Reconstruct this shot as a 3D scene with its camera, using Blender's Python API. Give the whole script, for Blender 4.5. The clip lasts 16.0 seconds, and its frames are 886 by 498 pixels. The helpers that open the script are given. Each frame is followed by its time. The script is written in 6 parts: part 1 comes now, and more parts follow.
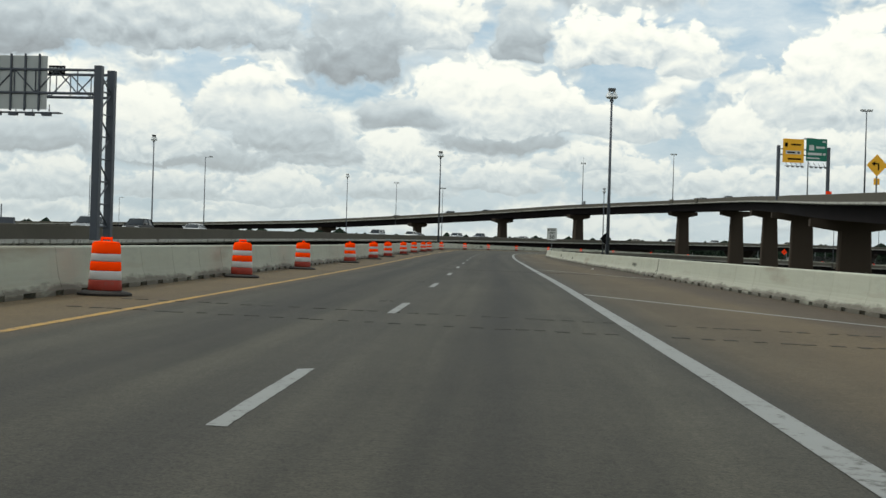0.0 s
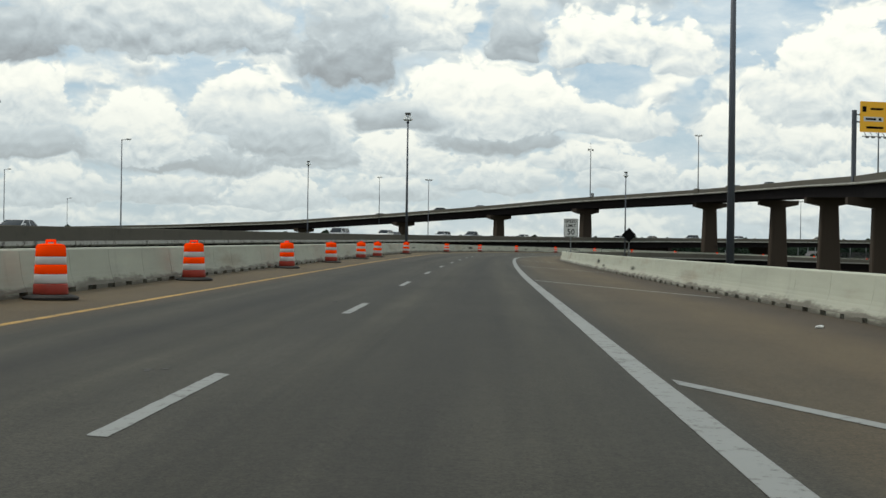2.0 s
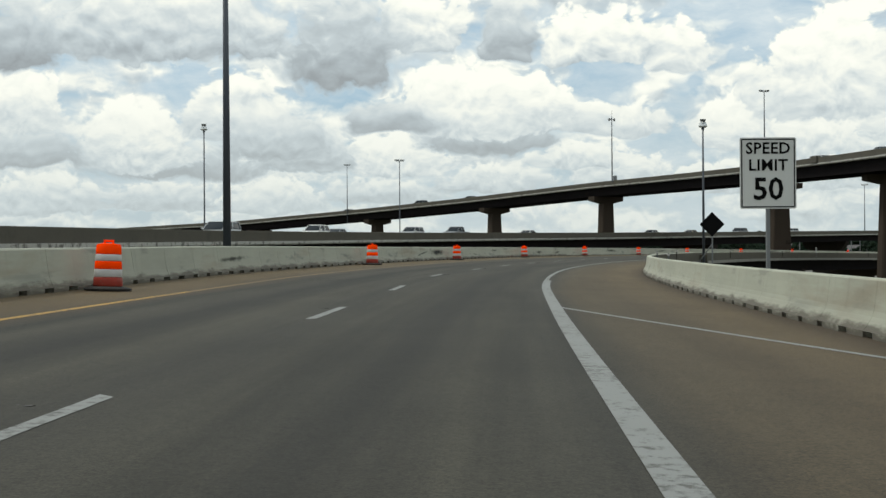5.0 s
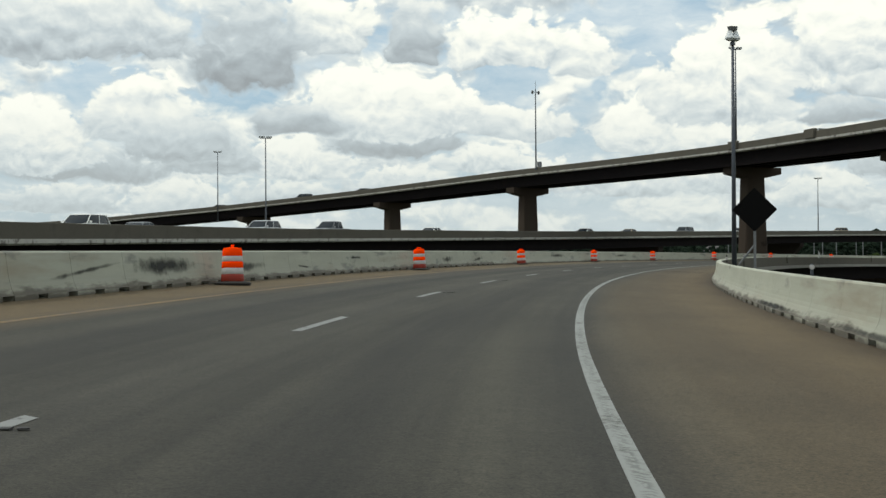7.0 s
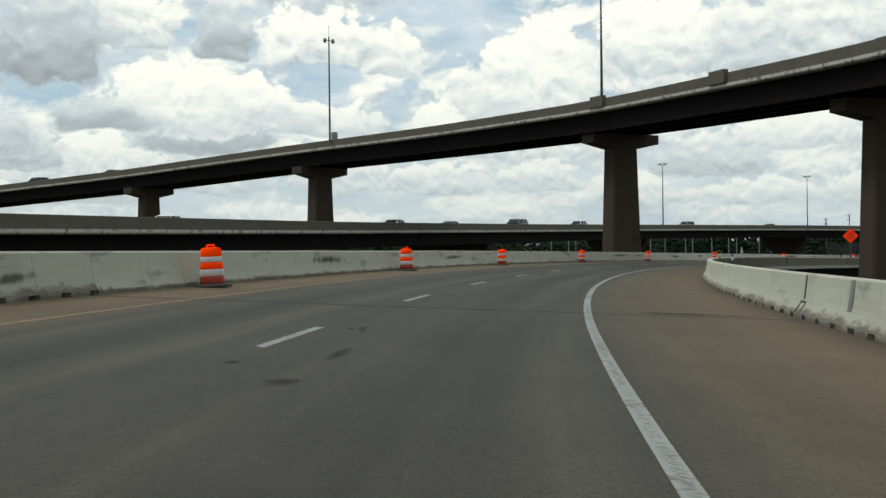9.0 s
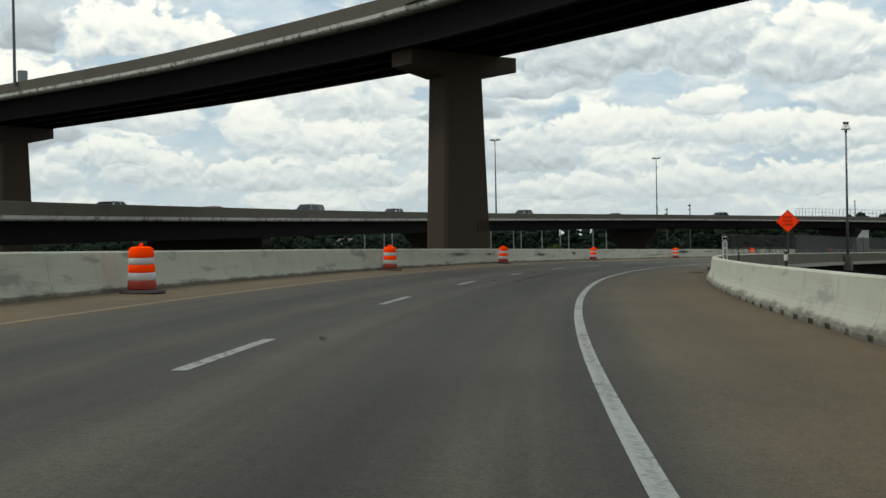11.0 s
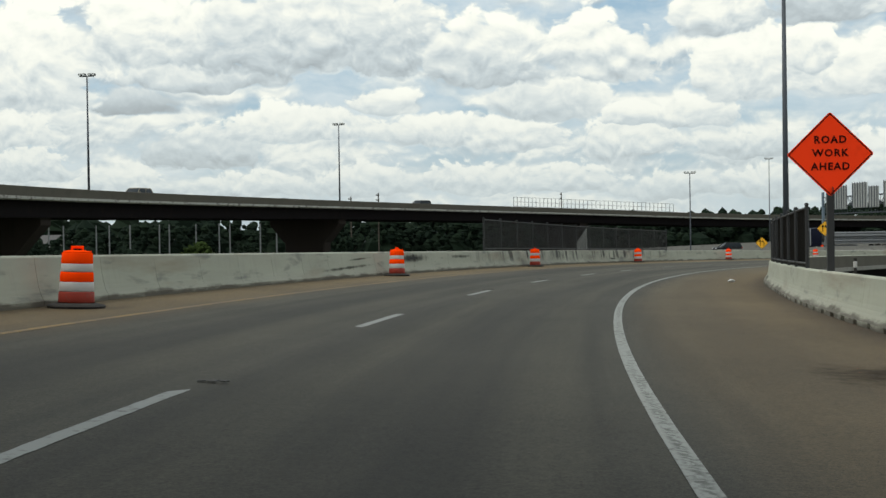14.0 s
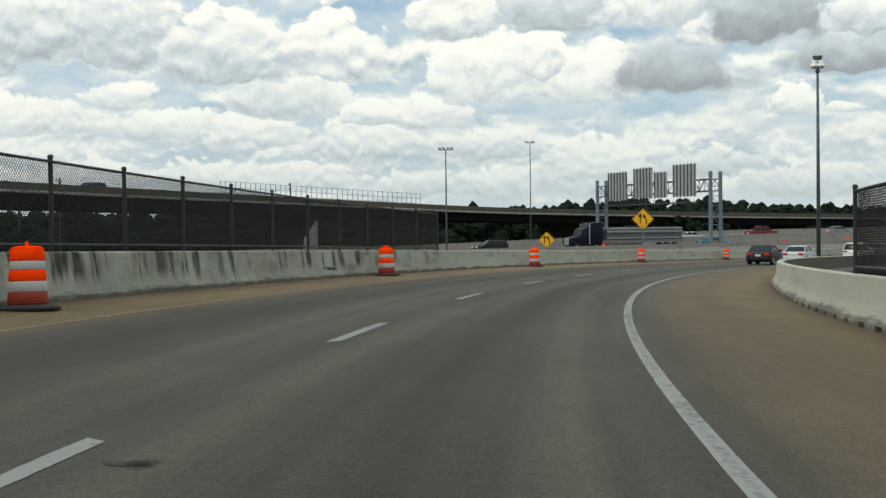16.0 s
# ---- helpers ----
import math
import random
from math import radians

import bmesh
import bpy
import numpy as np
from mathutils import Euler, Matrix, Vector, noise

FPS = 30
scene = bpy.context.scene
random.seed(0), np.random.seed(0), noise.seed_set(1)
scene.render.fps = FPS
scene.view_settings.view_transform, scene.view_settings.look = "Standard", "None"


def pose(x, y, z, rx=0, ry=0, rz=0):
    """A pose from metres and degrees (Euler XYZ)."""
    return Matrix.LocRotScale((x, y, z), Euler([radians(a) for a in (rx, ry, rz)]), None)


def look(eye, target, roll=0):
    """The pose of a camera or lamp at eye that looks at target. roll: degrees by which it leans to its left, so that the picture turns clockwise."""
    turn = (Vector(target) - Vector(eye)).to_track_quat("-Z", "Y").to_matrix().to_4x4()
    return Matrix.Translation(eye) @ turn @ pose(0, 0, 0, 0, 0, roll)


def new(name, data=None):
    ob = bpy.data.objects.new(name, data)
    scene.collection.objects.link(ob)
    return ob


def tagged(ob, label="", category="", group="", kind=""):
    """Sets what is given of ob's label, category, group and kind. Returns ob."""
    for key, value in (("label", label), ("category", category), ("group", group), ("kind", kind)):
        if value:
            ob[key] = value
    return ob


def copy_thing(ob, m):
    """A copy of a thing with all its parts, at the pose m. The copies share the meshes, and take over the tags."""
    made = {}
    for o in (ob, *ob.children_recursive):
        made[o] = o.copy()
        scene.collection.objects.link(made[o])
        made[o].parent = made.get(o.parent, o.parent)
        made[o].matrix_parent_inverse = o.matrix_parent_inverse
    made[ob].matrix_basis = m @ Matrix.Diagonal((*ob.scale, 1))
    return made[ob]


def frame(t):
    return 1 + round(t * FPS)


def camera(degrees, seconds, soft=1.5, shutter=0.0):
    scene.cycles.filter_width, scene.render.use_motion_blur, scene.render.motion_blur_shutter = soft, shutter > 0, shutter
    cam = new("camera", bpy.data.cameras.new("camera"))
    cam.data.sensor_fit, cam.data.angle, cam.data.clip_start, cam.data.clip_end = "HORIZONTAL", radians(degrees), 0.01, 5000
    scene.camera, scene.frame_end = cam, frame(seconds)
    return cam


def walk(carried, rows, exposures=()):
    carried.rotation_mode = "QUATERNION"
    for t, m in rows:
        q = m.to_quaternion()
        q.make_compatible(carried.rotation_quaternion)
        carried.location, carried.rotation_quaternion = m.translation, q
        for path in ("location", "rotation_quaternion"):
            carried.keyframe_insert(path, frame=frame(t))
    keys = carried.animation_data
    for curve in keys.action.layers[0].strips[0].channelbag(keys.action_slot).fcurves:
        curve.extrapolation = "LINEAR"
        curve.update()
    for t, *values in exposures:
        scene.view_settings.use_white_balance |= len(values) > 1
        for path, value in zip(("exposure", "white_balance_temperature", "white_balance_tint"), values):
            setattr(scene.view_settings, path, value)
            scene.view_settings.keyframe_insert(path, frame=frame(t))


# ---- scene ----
cam = camera(39.86, 16.0)
PATH = [
    (0.0, 0.000, 0.000, 0.859, 89.969, -1.659, -1.214),
    (0.5, 0.885, 12.321, 0.907, 89.996, -1.225, -1.525),
    (1.0, 1.827, 24.685, 0.955, 90.150, -0.889, -1.729),
    (1.5, 2.760, 37.098, 1.004, 89.940, -0.663, -1.431),
    (2.0, 3.656, 49.560, 1.052, 90.017, -0.773, -1.331),
    (2.5, 4.527, 62.070, 1.108, 90.278, -0.298, -1.190),
    (3.0, 5.363, 74.627, 1.165, 90.020, -0.054, -0.971),
    (3.5, 6.180, 87.230, 1.221, 90.200, 0.258, -0.962),
    (4.0, 7.049, 99.874, 1.277, 90.160, 0.330, -1.050),
    (4.5, 8.009, 112.527, 1.331, 90.120, 0.370, -1.220),
    (5.0, 9.035, 125.161, 1.384, 90.080, 0.380, -1.470),
    (5.5, 10.100, 137.778, 1.438, 90.030, 0.360, -1.830),
    (6.0, 11.214, 150.378, 1.492, 89.981, 0.321, -2.418),
    (6.5, 12.523, 162.908, 1.515, 90.148, 0.503, -3.976),
    (7.0, 14.188, 175.308, 1.538, 90.171, 0.400, -5.850),
    (7.5, 16.263, 187.559, 1.561, 90.021, 0.547, -7.918),
    (8.0, 18.768, 199.640, 1.584, 89.907, 1.016, -10.046),
    (8.5, 21.725, 211.585, 1.583, 89.945, 0.929, -12.307),
    (9.0, 25.164, 223.422, 1.583, 90.014, 0.603, -14.643),
    (9.5, 29.069, 235.136, 1.582, 89.877, 0.996, -16.791),
    (10.0, 33.413, 246.718, 1.582, 89.794, 1.094, -18.882),
    (10.5, 38.164, 258.098, 1.543, 89.715, 1.095, -20.985),
    (11.0, 43.293, 269.206, 1.503, 89.685, 1.071, -23.129),
    (11.5, 48.788, 280.030, 1.464, 89.576, 0.759, -25.241),
    (12.0, 54.634, 290.557, 1.424, 89.598, 0.672, -27.389),
    (12.5, 60.850, 300.796, 1.329, 89.539, 0.735, -29.659),
    (13.0, 67.475, 310.737, 1.234, 89.420, 0.609, -32.241),
    (13.5, 74.528, 320.338, 1.139, 89.376, 0.681, -34.878),
    (14.0, 82.036, 329.548, 1.044, 89.348, 0.847, -38.036),
    (14.5, 90.006, 338.341, 0.878, 89.315, 0.742, -40.892),
    (15.0, 98.423, 346.713, 0.712, 89.096, 0.664, -43.970),
    (15.5, 107.267, 354.639, 0.546, 89.222, 1.161, -46.823),
    (16.0, 116.534, 362.073, 0.381, 89.148, 0.609, -50.228),
]
walk(cam, [(row[0], pose(*row[1:])) for row in PATH], [(0.0, 0.0, 6500, 5.0), (11.8, 0.0, 6500, 5.0), (12.6, -0.05, 6500, 5.0), (13.4, -0.05, 6500, 5.0), (14.3, 0.0, 6500, 5.0), (16.0, 0.0, 6500, 5.0)])

# ---- world and light ----
SUN_AZ, SUN_EL = radians(285), radians(54)


def nd(tree, kind, operation="", uv_map=""):
    n = tree.nodes.new(kind)
    if operation:
        n.operation = operation
    if uv_map:
        n.uv_map = uv_map
    return n


def mth(tree, op, a, b=None, c=None, clamp=False):
    n = tree.nodes.new("ShaderNodeMath")
    n.operation, n.use_clamp = op, clamp
    for slot, v in zip(n.inputs, (a, b, c)):
        if v is None:
            continue
        if isinstance(v, (int, float)):
            slot.default_value = v
        else:
            tree.links.new(v, slot)
    return n.outputs[0]


def ramp(tree, fac, stops):
    n = tree.nodes.new("ShaderNodeValToRGB")
    tree.links.new(fac, n.inputs[0])
    els = n.color_ramp.elements
    while len(els) < len(stops):
        els.new(0.5)
    for e, (p, c) in zip(els, stops):
        e.position = p
        e.color = (c, c, c, 1) if isinstance(c, (int, float)) else (*c, 1)
    return n.outputs[0]


def mix(tree, fac, a, b, mode="MIX"):
    n = tree.nodes.new("ShaderNodeMix")
    n.data_type, n.blend_type = "RGBA", mode
    for slot, v in ((n.inputs[0], fac), (n.inputs[6], a), (n.inputs[7], b)):
        if isinstance(v, (int, float)):
            slot.default_value = v
        elif isinstance(v, tuple):
            slot.default_value = (*v, 1)
        else:
            tree.links.new(v, slot)
    return n.outputs[2]


def noise_tex(tree, vec, scale, detail=4.0, rough=0.55, distort=0.0):
    n = nd(tree, "ShaderNodeTexNoise")
    n.inputs["Scale"].default_value, n.inputs["Detail"].default_value = scale, detail
    n.inputs["Roughness"].default_value, n.inputs["Distortion"].default_value = rough, distort
    if vec is not None:
        tree.links.new(vec, n.inputs["Vector"])
    return n.outputs[0]


def mapped(tree, vec, scale=(1, 1, 1), loc=(0, 0, 0)):
    n = nd(tree, "ShaderNodeMapping")
    n.inputs["Scale"].default_value, n.inputs["Location"].default_value = scale, loc
    tree.links.new(vec, n.inputs["Vector"])
    return n.outputs[0]


# heaped clouds, far rows first: azimuth of the middle, elevation of the base, half width and height in degrees, and how lit
FAR_WEST = [(-16.5, 1.9, 3.1, 1.5, 0.62), (-11.5, 2.1, 3.3, 1.2, 0.5), (-6.3, 2.0, 2.9, 1.3, 0.72), (-1.1, 2.3, 3.2, 1.1, 0.55), (3.7, 2.8, 3.2, 1.2, 0.62),
            (9.9, 3.0, 2.8, 1.9, 0.78), (14.3, 2.8, 2.8, 1.2, 0.7), (19.2, 2.9, 2.6, 1.4, 0.75), (7.8, 3.9, 2.6, 1.1, 0.85), (-1.1, 3.7, 3.3, 1.7, 0.95),
            (-4.8, 3.9, 2.6, 2.1, 0.5), (18.0, 4.4, 2.9, 1.8, 0.95), (15.0, 4.9, 2.1, 2.2, 1.0), (-10.5, 3.5, 4.8, 1.4, 0.22), (-12.6, 4.1, 3.0, 2.8, 0.9),
            (-17.4, 3.9, 3.3, 1.7, 0.25), (9.1, 5.5, 4.2, 1.5, 0.85), (3.6, 4.8, 4.0, 1.8, 0.3)]
NEAR_WEST = [(-8.3, 5.6, 2.8, 2.8, 0.85), (-6.4, 4.6, 2.9, 2.3, 0.45), (3.3, 5.8, 5.3, 2.9, 1.0), (-0.9, 5.7, 2.5, 1.6, 0.35), (18.8, 6.4, 3.8, 4.4, 1.0),
             (-18.0, 5.7, 2.6, 2.8, 0.95), (12.4, 8.3, 1.6, 2.0, 0.95), (8.7, 8.8, 3.3, 2.3, 0.95), (4.5, 9.3, 1.6, 3.0, 0.44), (0.5, 9.5, 2.5, 3.0, 0.9),
             (-3.2, 8.2, 3.2, 4.4, 0.32), (-11.2, 9.1, 6.8, 3.5, 0.6), (-18.3, 8.4, 2.8, 3.1, 0.26)]
FAR_NORTH = [(23.8, 2.0, 2.4, 1.3, 0.7), (29.1, 2.0, 3.2, 1.1, 0.75), (34.3, 2.0, 2.9, 1.2, 0.7), (39.3, 2.1, 2.8, 1.3, 0.78), (43.9, 2.0, 2.7, 1.2, 0.72),
             (27.2, 3.5, 3.2, 1.8, 0.5), (23.8, 5.8, 2.4, 1.4, 0.35), (31.7, 4.7, 4.6, 1.5, 0.95), (38.0, 4.4, 3.6, 1.3, 0.85), (41.6, 4.2, 2.3, 1.5, 0.9),
             (46.6, 3.8, 2.9, 1.6, 0.85), (27.0, 7.0, 4.7, 1.2, 0.7), (35.2, 5.8, 2.0, 1.2, 0.9), (43.9, 5.7, 2.7, 1.9, 0.95)]
NEAR_NORTH = [(24.9, 8.3, 3.9, 3.3, 1.0), (32.9, 7.9, 6.8, 4.3, 0.68), (40.4, 7.3, 3.6, 2.9, 0.72), (45.7, 7.5, 3.2, 2.8, 0.95)]
FAR_EAST = [(48.6, 1.7, 2.9, 1.1, 0.6), (52.8, 1.7, 2.9, 1.2, 0.65), (57.5, 1.9, 3.1, 2.5, 0.7), (62.4, 2.4, 2.8, 1.4, 0.55), (66.9, 1.6, 3.2, 1.3, 0.6),
            (52.3, 3.5, 2.9, 1.1, 0.6), (49.7, 5.0, 2.2, 1.4, 0.9), (66.4, 5.2, 1.5, 1.3, 1.0), (68.6, 5.2, 0.8, 0.4, 0.95), (47.0, 5.1, 1.6, 1.0, 0.95),
            (42.8, 5.7, 2.6, 2.1, 0.8), (46.0, 7.8, 2.2, 2.1, 0.95), (52.3, 6.4, 2.9, 3.5, 1.0), (55.1, 7.4, 1.6, 1.9, 1.0), (57.8, 6.2, 2.2, 2.1, 0.95)]
NEAR_EAST = [(61.2, 6.5, 3.6, 2.3, 0.2), (68.8, 7.2, 3.6, 1.8, 0.25), (62.2, 8.4, 1.1, 1.2, 0.9), (50.8, 9.1, 2.4, 2.3, 0.9), (55.5, 9.5, 2.9, 2.3, 0.6),
             (59.9, 9.5, 2.8, 1.9, 0.85), (65.0, 8.8, 3.7, 2.6, 0.25), (69.3, 8.8, 1.9, 1.8, 0.8)]
# clear gaps: azimuth, elevation, reach, amount
CLEAR = [(-10.1, 8.5, 2.8, 0.9), (9.3, 8.0, 2.1, 1.0), (12.7, 7.4, 1.4, 0.6), (16.1, 11.0, 3.2, 0.9), (11.2, 5.3, 2.3, 0.5),
         (33.3, 7.2, 2.9, 0.7), (46.9, 9.9, 1.4, 0.6), (23.8, 6.4, 1.6, 0.3), (47.3, 9.8, 1.8, 0.9), (33.3, 7.2, 2.9, 0.5)]


def make_world():
    world = bpy.data.worlds.new("sky")
    scene.world = world
    world.use_nodes = True
    t = world.node_tree
    t.nodes.clear()
    co = nd(t, "ShaderNodeTexCoord").outputs["Generated"]
    sky = nd(t, "ShaderNodeTexSky")
    sky.sky_type, sky.sun_disc = "NISHITA", False
    sky.sun_elevation, sky.sun_rotation = SUN_EL, SUN_AZ
    sky.dust_density = 2.0
    blue = mix(t, 1.0, sky.outputs[0], (0.085, 0.085, 0.085), "MULTIPLY")
    sep = nd(t, "ShaderNodeSeparateXYZ")
    t.links.new(co, sep.inputs[0])
    z = sep.outputs[2]
    az = mth(t, "MULTIPLY", mth(t, "ARCTAN2", sep.outputs[0], sep.outputs[1]), 180 / math.pi)
    el = mth(t, "MULTIPLY", mth(t, "ARCSINE", z), 180 / math.pi)
    flat = nd(t, "ShaderNodeCombineXYZ")
    t.links.new(az, flat.inputs[0])
    t.links.new(el, flat.inputs[1])
    # ruffled directions, in degrees
    warp = nd(t, "ShaderNodeTexNoise")
    warp.inputs["Scale"].default_value, warp.inputs["Detail"].default_value, warp.inputs["Roughness"].default_value = 0.42, 2.5, 0.5
    t.links.new(flat.outputs[0], warp.inputs["Vector"])
    off = nd(t, "ShaderNodeVectorMath", operation="MULTIPLY_ADD")
    t.links.new(warp.outputs["Color"], off.inputs[0])
    off.inputs[1].default_value, off.inputs[2].default_value = (1.9, 1.0, 0), (-0.95, -0.5, 0)
    wv = nd(t, "ShaderNodeVectorMath", operation="ADD")
    t.links.new(flat.outputs[0], wv.inputs[0])
    t.links.new(off.outputs[0], wv.inputs[1])
    v = wv.outputs[0]

    def billow(vec, scale, rise):
        """Rounded lobes on broad masses, about -0.5 to 0.5."""
        p = mapped(t, vec, (scale, scale * 1.35, 1), (0, rise * scale * 1.35, 0))
        vo = nd(t, "ShaderNodeTexVoronoi")
        vo.voronoi_dimensions, vo.feature, vo.normalize = "2D", "SMOOTH_F1", True
        vo.inputs["Smoothness"].default_value = 0.3
        vo.inputs["Scale"].default_value, vo.inputs["Detail"].default_value, vo.inputs["Roughness"].default_value = 0.95, 2.0, 0.5
        vo.inputs["Lacunarity"].default_value = 2.4
        t.links.new(p, vo.inputs["Vector"])
        fine = noise_tex(t, p, 1.3, 3.5, 0.48)
        return mth(t, "ADD", mth(t, "MULTIPLY_ADD", vo.outputs["Distance"], -0.95, 0.34), mth(t, "MULTIPLY_ADD", fine, 0.9, -0.45))

    height = ramp(t, mth(t, "MULTIPLY", el, 0.1), [(0.38, 0.0), (0.72, 1.0)])

    def field(rise):
        n = nd(t, "ShaderNodeMix")
        for slot, value in ((n.inputs[0], height), (n.inputs[2], billow(v, 1.35, rise * 0.6)), (n.inputs[3], billow(v, 0.78, rise))):
            t.links.new(value, slot)
        return n.outputs[0]

    lobes = field(0.0)
    relief = mth(t, "MULTIPLY", mth(t, "SUBTRACT", lobes, field(0.5)), 0.58)
    # scattered cloud all round the sky, in rows that thin towards the horizon
    rows = noise_tex(t, mapped(t, v, (0.20, 0.62, 1), (5, 2, 0)), 1.0, 3.0, 0.5)
    rows_up = noise_tex(t, mapped(t, v, (0.20, 0.62, 1), (5, 2.35, 0)), 1.0, 3.0, 0.5)
    cover = mth(t, "MULTIPLY_ADD", lobes, 0.22, rows)
    rim = mth(t, "MULTIPLY_ADD", lobes, 0.85, 0.98)
    for a, e, size, amount in CLEAR:
        d = nd(t, "ShaderNodeVectorMath", operation="DISTANCE")
        t.links.new(v, d.inputs[0])
        d.inputs[1].default_value = (a, e, 0)
        near = mth(t, "MAXIMUM", mth(t, "MULTIPLY_ADD", d.outputs["Value"], -1.0 / size, 1.0), 0.0)
        cover = mth(t, "MULTIPLY_ADD", near, -0.42 * amount, cover)
        rim = mth(t, "MULTIPLY_ADD", near, -0.4 * amount, rim)
    alpha = mth(t, "MULTIPLY_ADD", cover, 6.0, -2.35, clamp=True)
    lit = mth(t, "MULTIPLY_ADD", mth(t, "SUBTRACT", rows, rows_up), 1.6, mth(t, "ADD", relief, 0.62))
    for a, e, w, h, tone in FAR_WEST + FAR_NORTH + FAR_EAST + NEAR_WEST + NEAR_NORTH + NEAR_EAST:
        uv = nd(t, "ShaderNodeVectorMath", operation="MULTIPLY_ADD")
        t.links.new(v, uv.inputs[0])
        uv.inputs[1].default_value = (1 / w, 1 / h, 0)
        uv.inputs[2].default_value = (-a / w, -(e + 0.12 * h) / h, 0)
        low = nd(t, "ShaderNodeVectorMath", operation="MULTIPLY")
        t.links.new(uv.outputs[0], low.inputs[0])
        low.inputs[1].default_value = (-1, -3.2, 0)
        dome = nd(t, "ShaderNodeVectorMath", operation="MAXIMUM")
        t.links.new(uv.outputs[0], dome.inputs[0])
        t.links.new(low.outputs[0], dome.inputs[1])
        far = nd(t, "ShaderNodeVectorMath", operation="LENGTH")
        t.links.new(dome.outputs[0], far.inputs[0])
        inside = mth(t, "SUBTRACT", rim, far.outputs["Value"])
        body = mth(t, "MULTIPLY", inside, 1.3 + 5.5 * tone)
        lift = 0.60
        up = nd(t, "ShaderNodeVectorMath", operation="DOT_PRODUCT")
        t.links.new(v, up.inputs[0])
        up.inputs[1].default_value = (0, lift / h, 0)
        shade = mth(t, "ADD", mth(t, "MULTIPLY_ADD", relief, 0.3 + 0.8 * tone, up.outputs["Value"]), 0.22 + 0.68 * tone - lift * ((e + 0.12 * h) / h + 0.45))
        n = nd(t, "ShaderNodeMix")
        for slot, value in ((n.inputs[0], body), (n.inputs[2], lit), (n.inputs[3], shade)):
            t.links.new(value, slot)
        lit = n.outputs[0]
        alpha = mth(t, "MAXIMUM", alpha, body)
    # thin high veil over the blue
    veil = noise_tex(t, mapped(t, v, (0.16, 0.4, 1), (3, 1, 0)), 1.0, 6, 0.62)
    back = mix(t, ramp(t, veil, [(0.38, 0.0), (0.68, 1.0)]), mix(t, 0.6, blue, (0.47, 0.665, 0.84)), (0.70, 0.77, 0.82))
    white = ramp(t, lit, [(0.0, (0.33, 0.355, 0.38)), (0.2, (0.44, 0.485, 0.52)), (0.42, (0.60, 0.655, 0.69)), (0.62, (0.79, 0.82, 0.815)), (0.80, (0.96, 0.955, 0.895)), (1.0, (1.05, 1.03, 0.95))])
    colour = mix(t, alpha, back, white)
    haze = ramp(t, z, [(0.0, 1.0), (0.05, 0.62), (0.12, 0.12), (0.17, 0.0)])
    colour = mix(t, mth(t, "MULTIPLY", haze, 0.72), colour, (0.60, 0.655, 0.668))
    # sky brightened towards the zenith, out of view, to add light from above
    colour = mix(t, 1.0, colour, ramp(t, z, [(0.24, 0.7), (0.75, 1.0)]), "MULTIPLY")
    colour = mix(t, 1.0, colour, (1.43, 1.43, 1.43), "MULTIPLY")
    ground = ramp(t, mth(t, "MULTIPLY_ADD", z, 0.5, 0.5), [(0.49, 1.0), (0.4999, 0.0)])
    colour = mix(t, ground, colour, (0.16, 0.17, 0.16))
    bg = nd(t, "ShaderNodeBackground")
    t.links.new(colour, bg.inputs[0])
    bg.inputs[1].default_value = 1.0
    t.links.new(bg.outputs[0], nd(t, "ShaderNodeOutputWorld").inputs[0])


make_world()
sun_data = bpy.data.lights.new("sun", "SUN")
sun_data.energy, sun_data.angle, sun_data.color = 1.4, radians(11), (1.0, 0.95, 0.88)
sun = new("sun", sun_data)
sun.matrix_world = look((0, 0, 60), (-math.sin(SUN_AZ) * math.cos(SUN_EL), -math.cos(SUN_AZ) * math.cos(SUN_EL), 60 - math.sin(SUN_EL)))


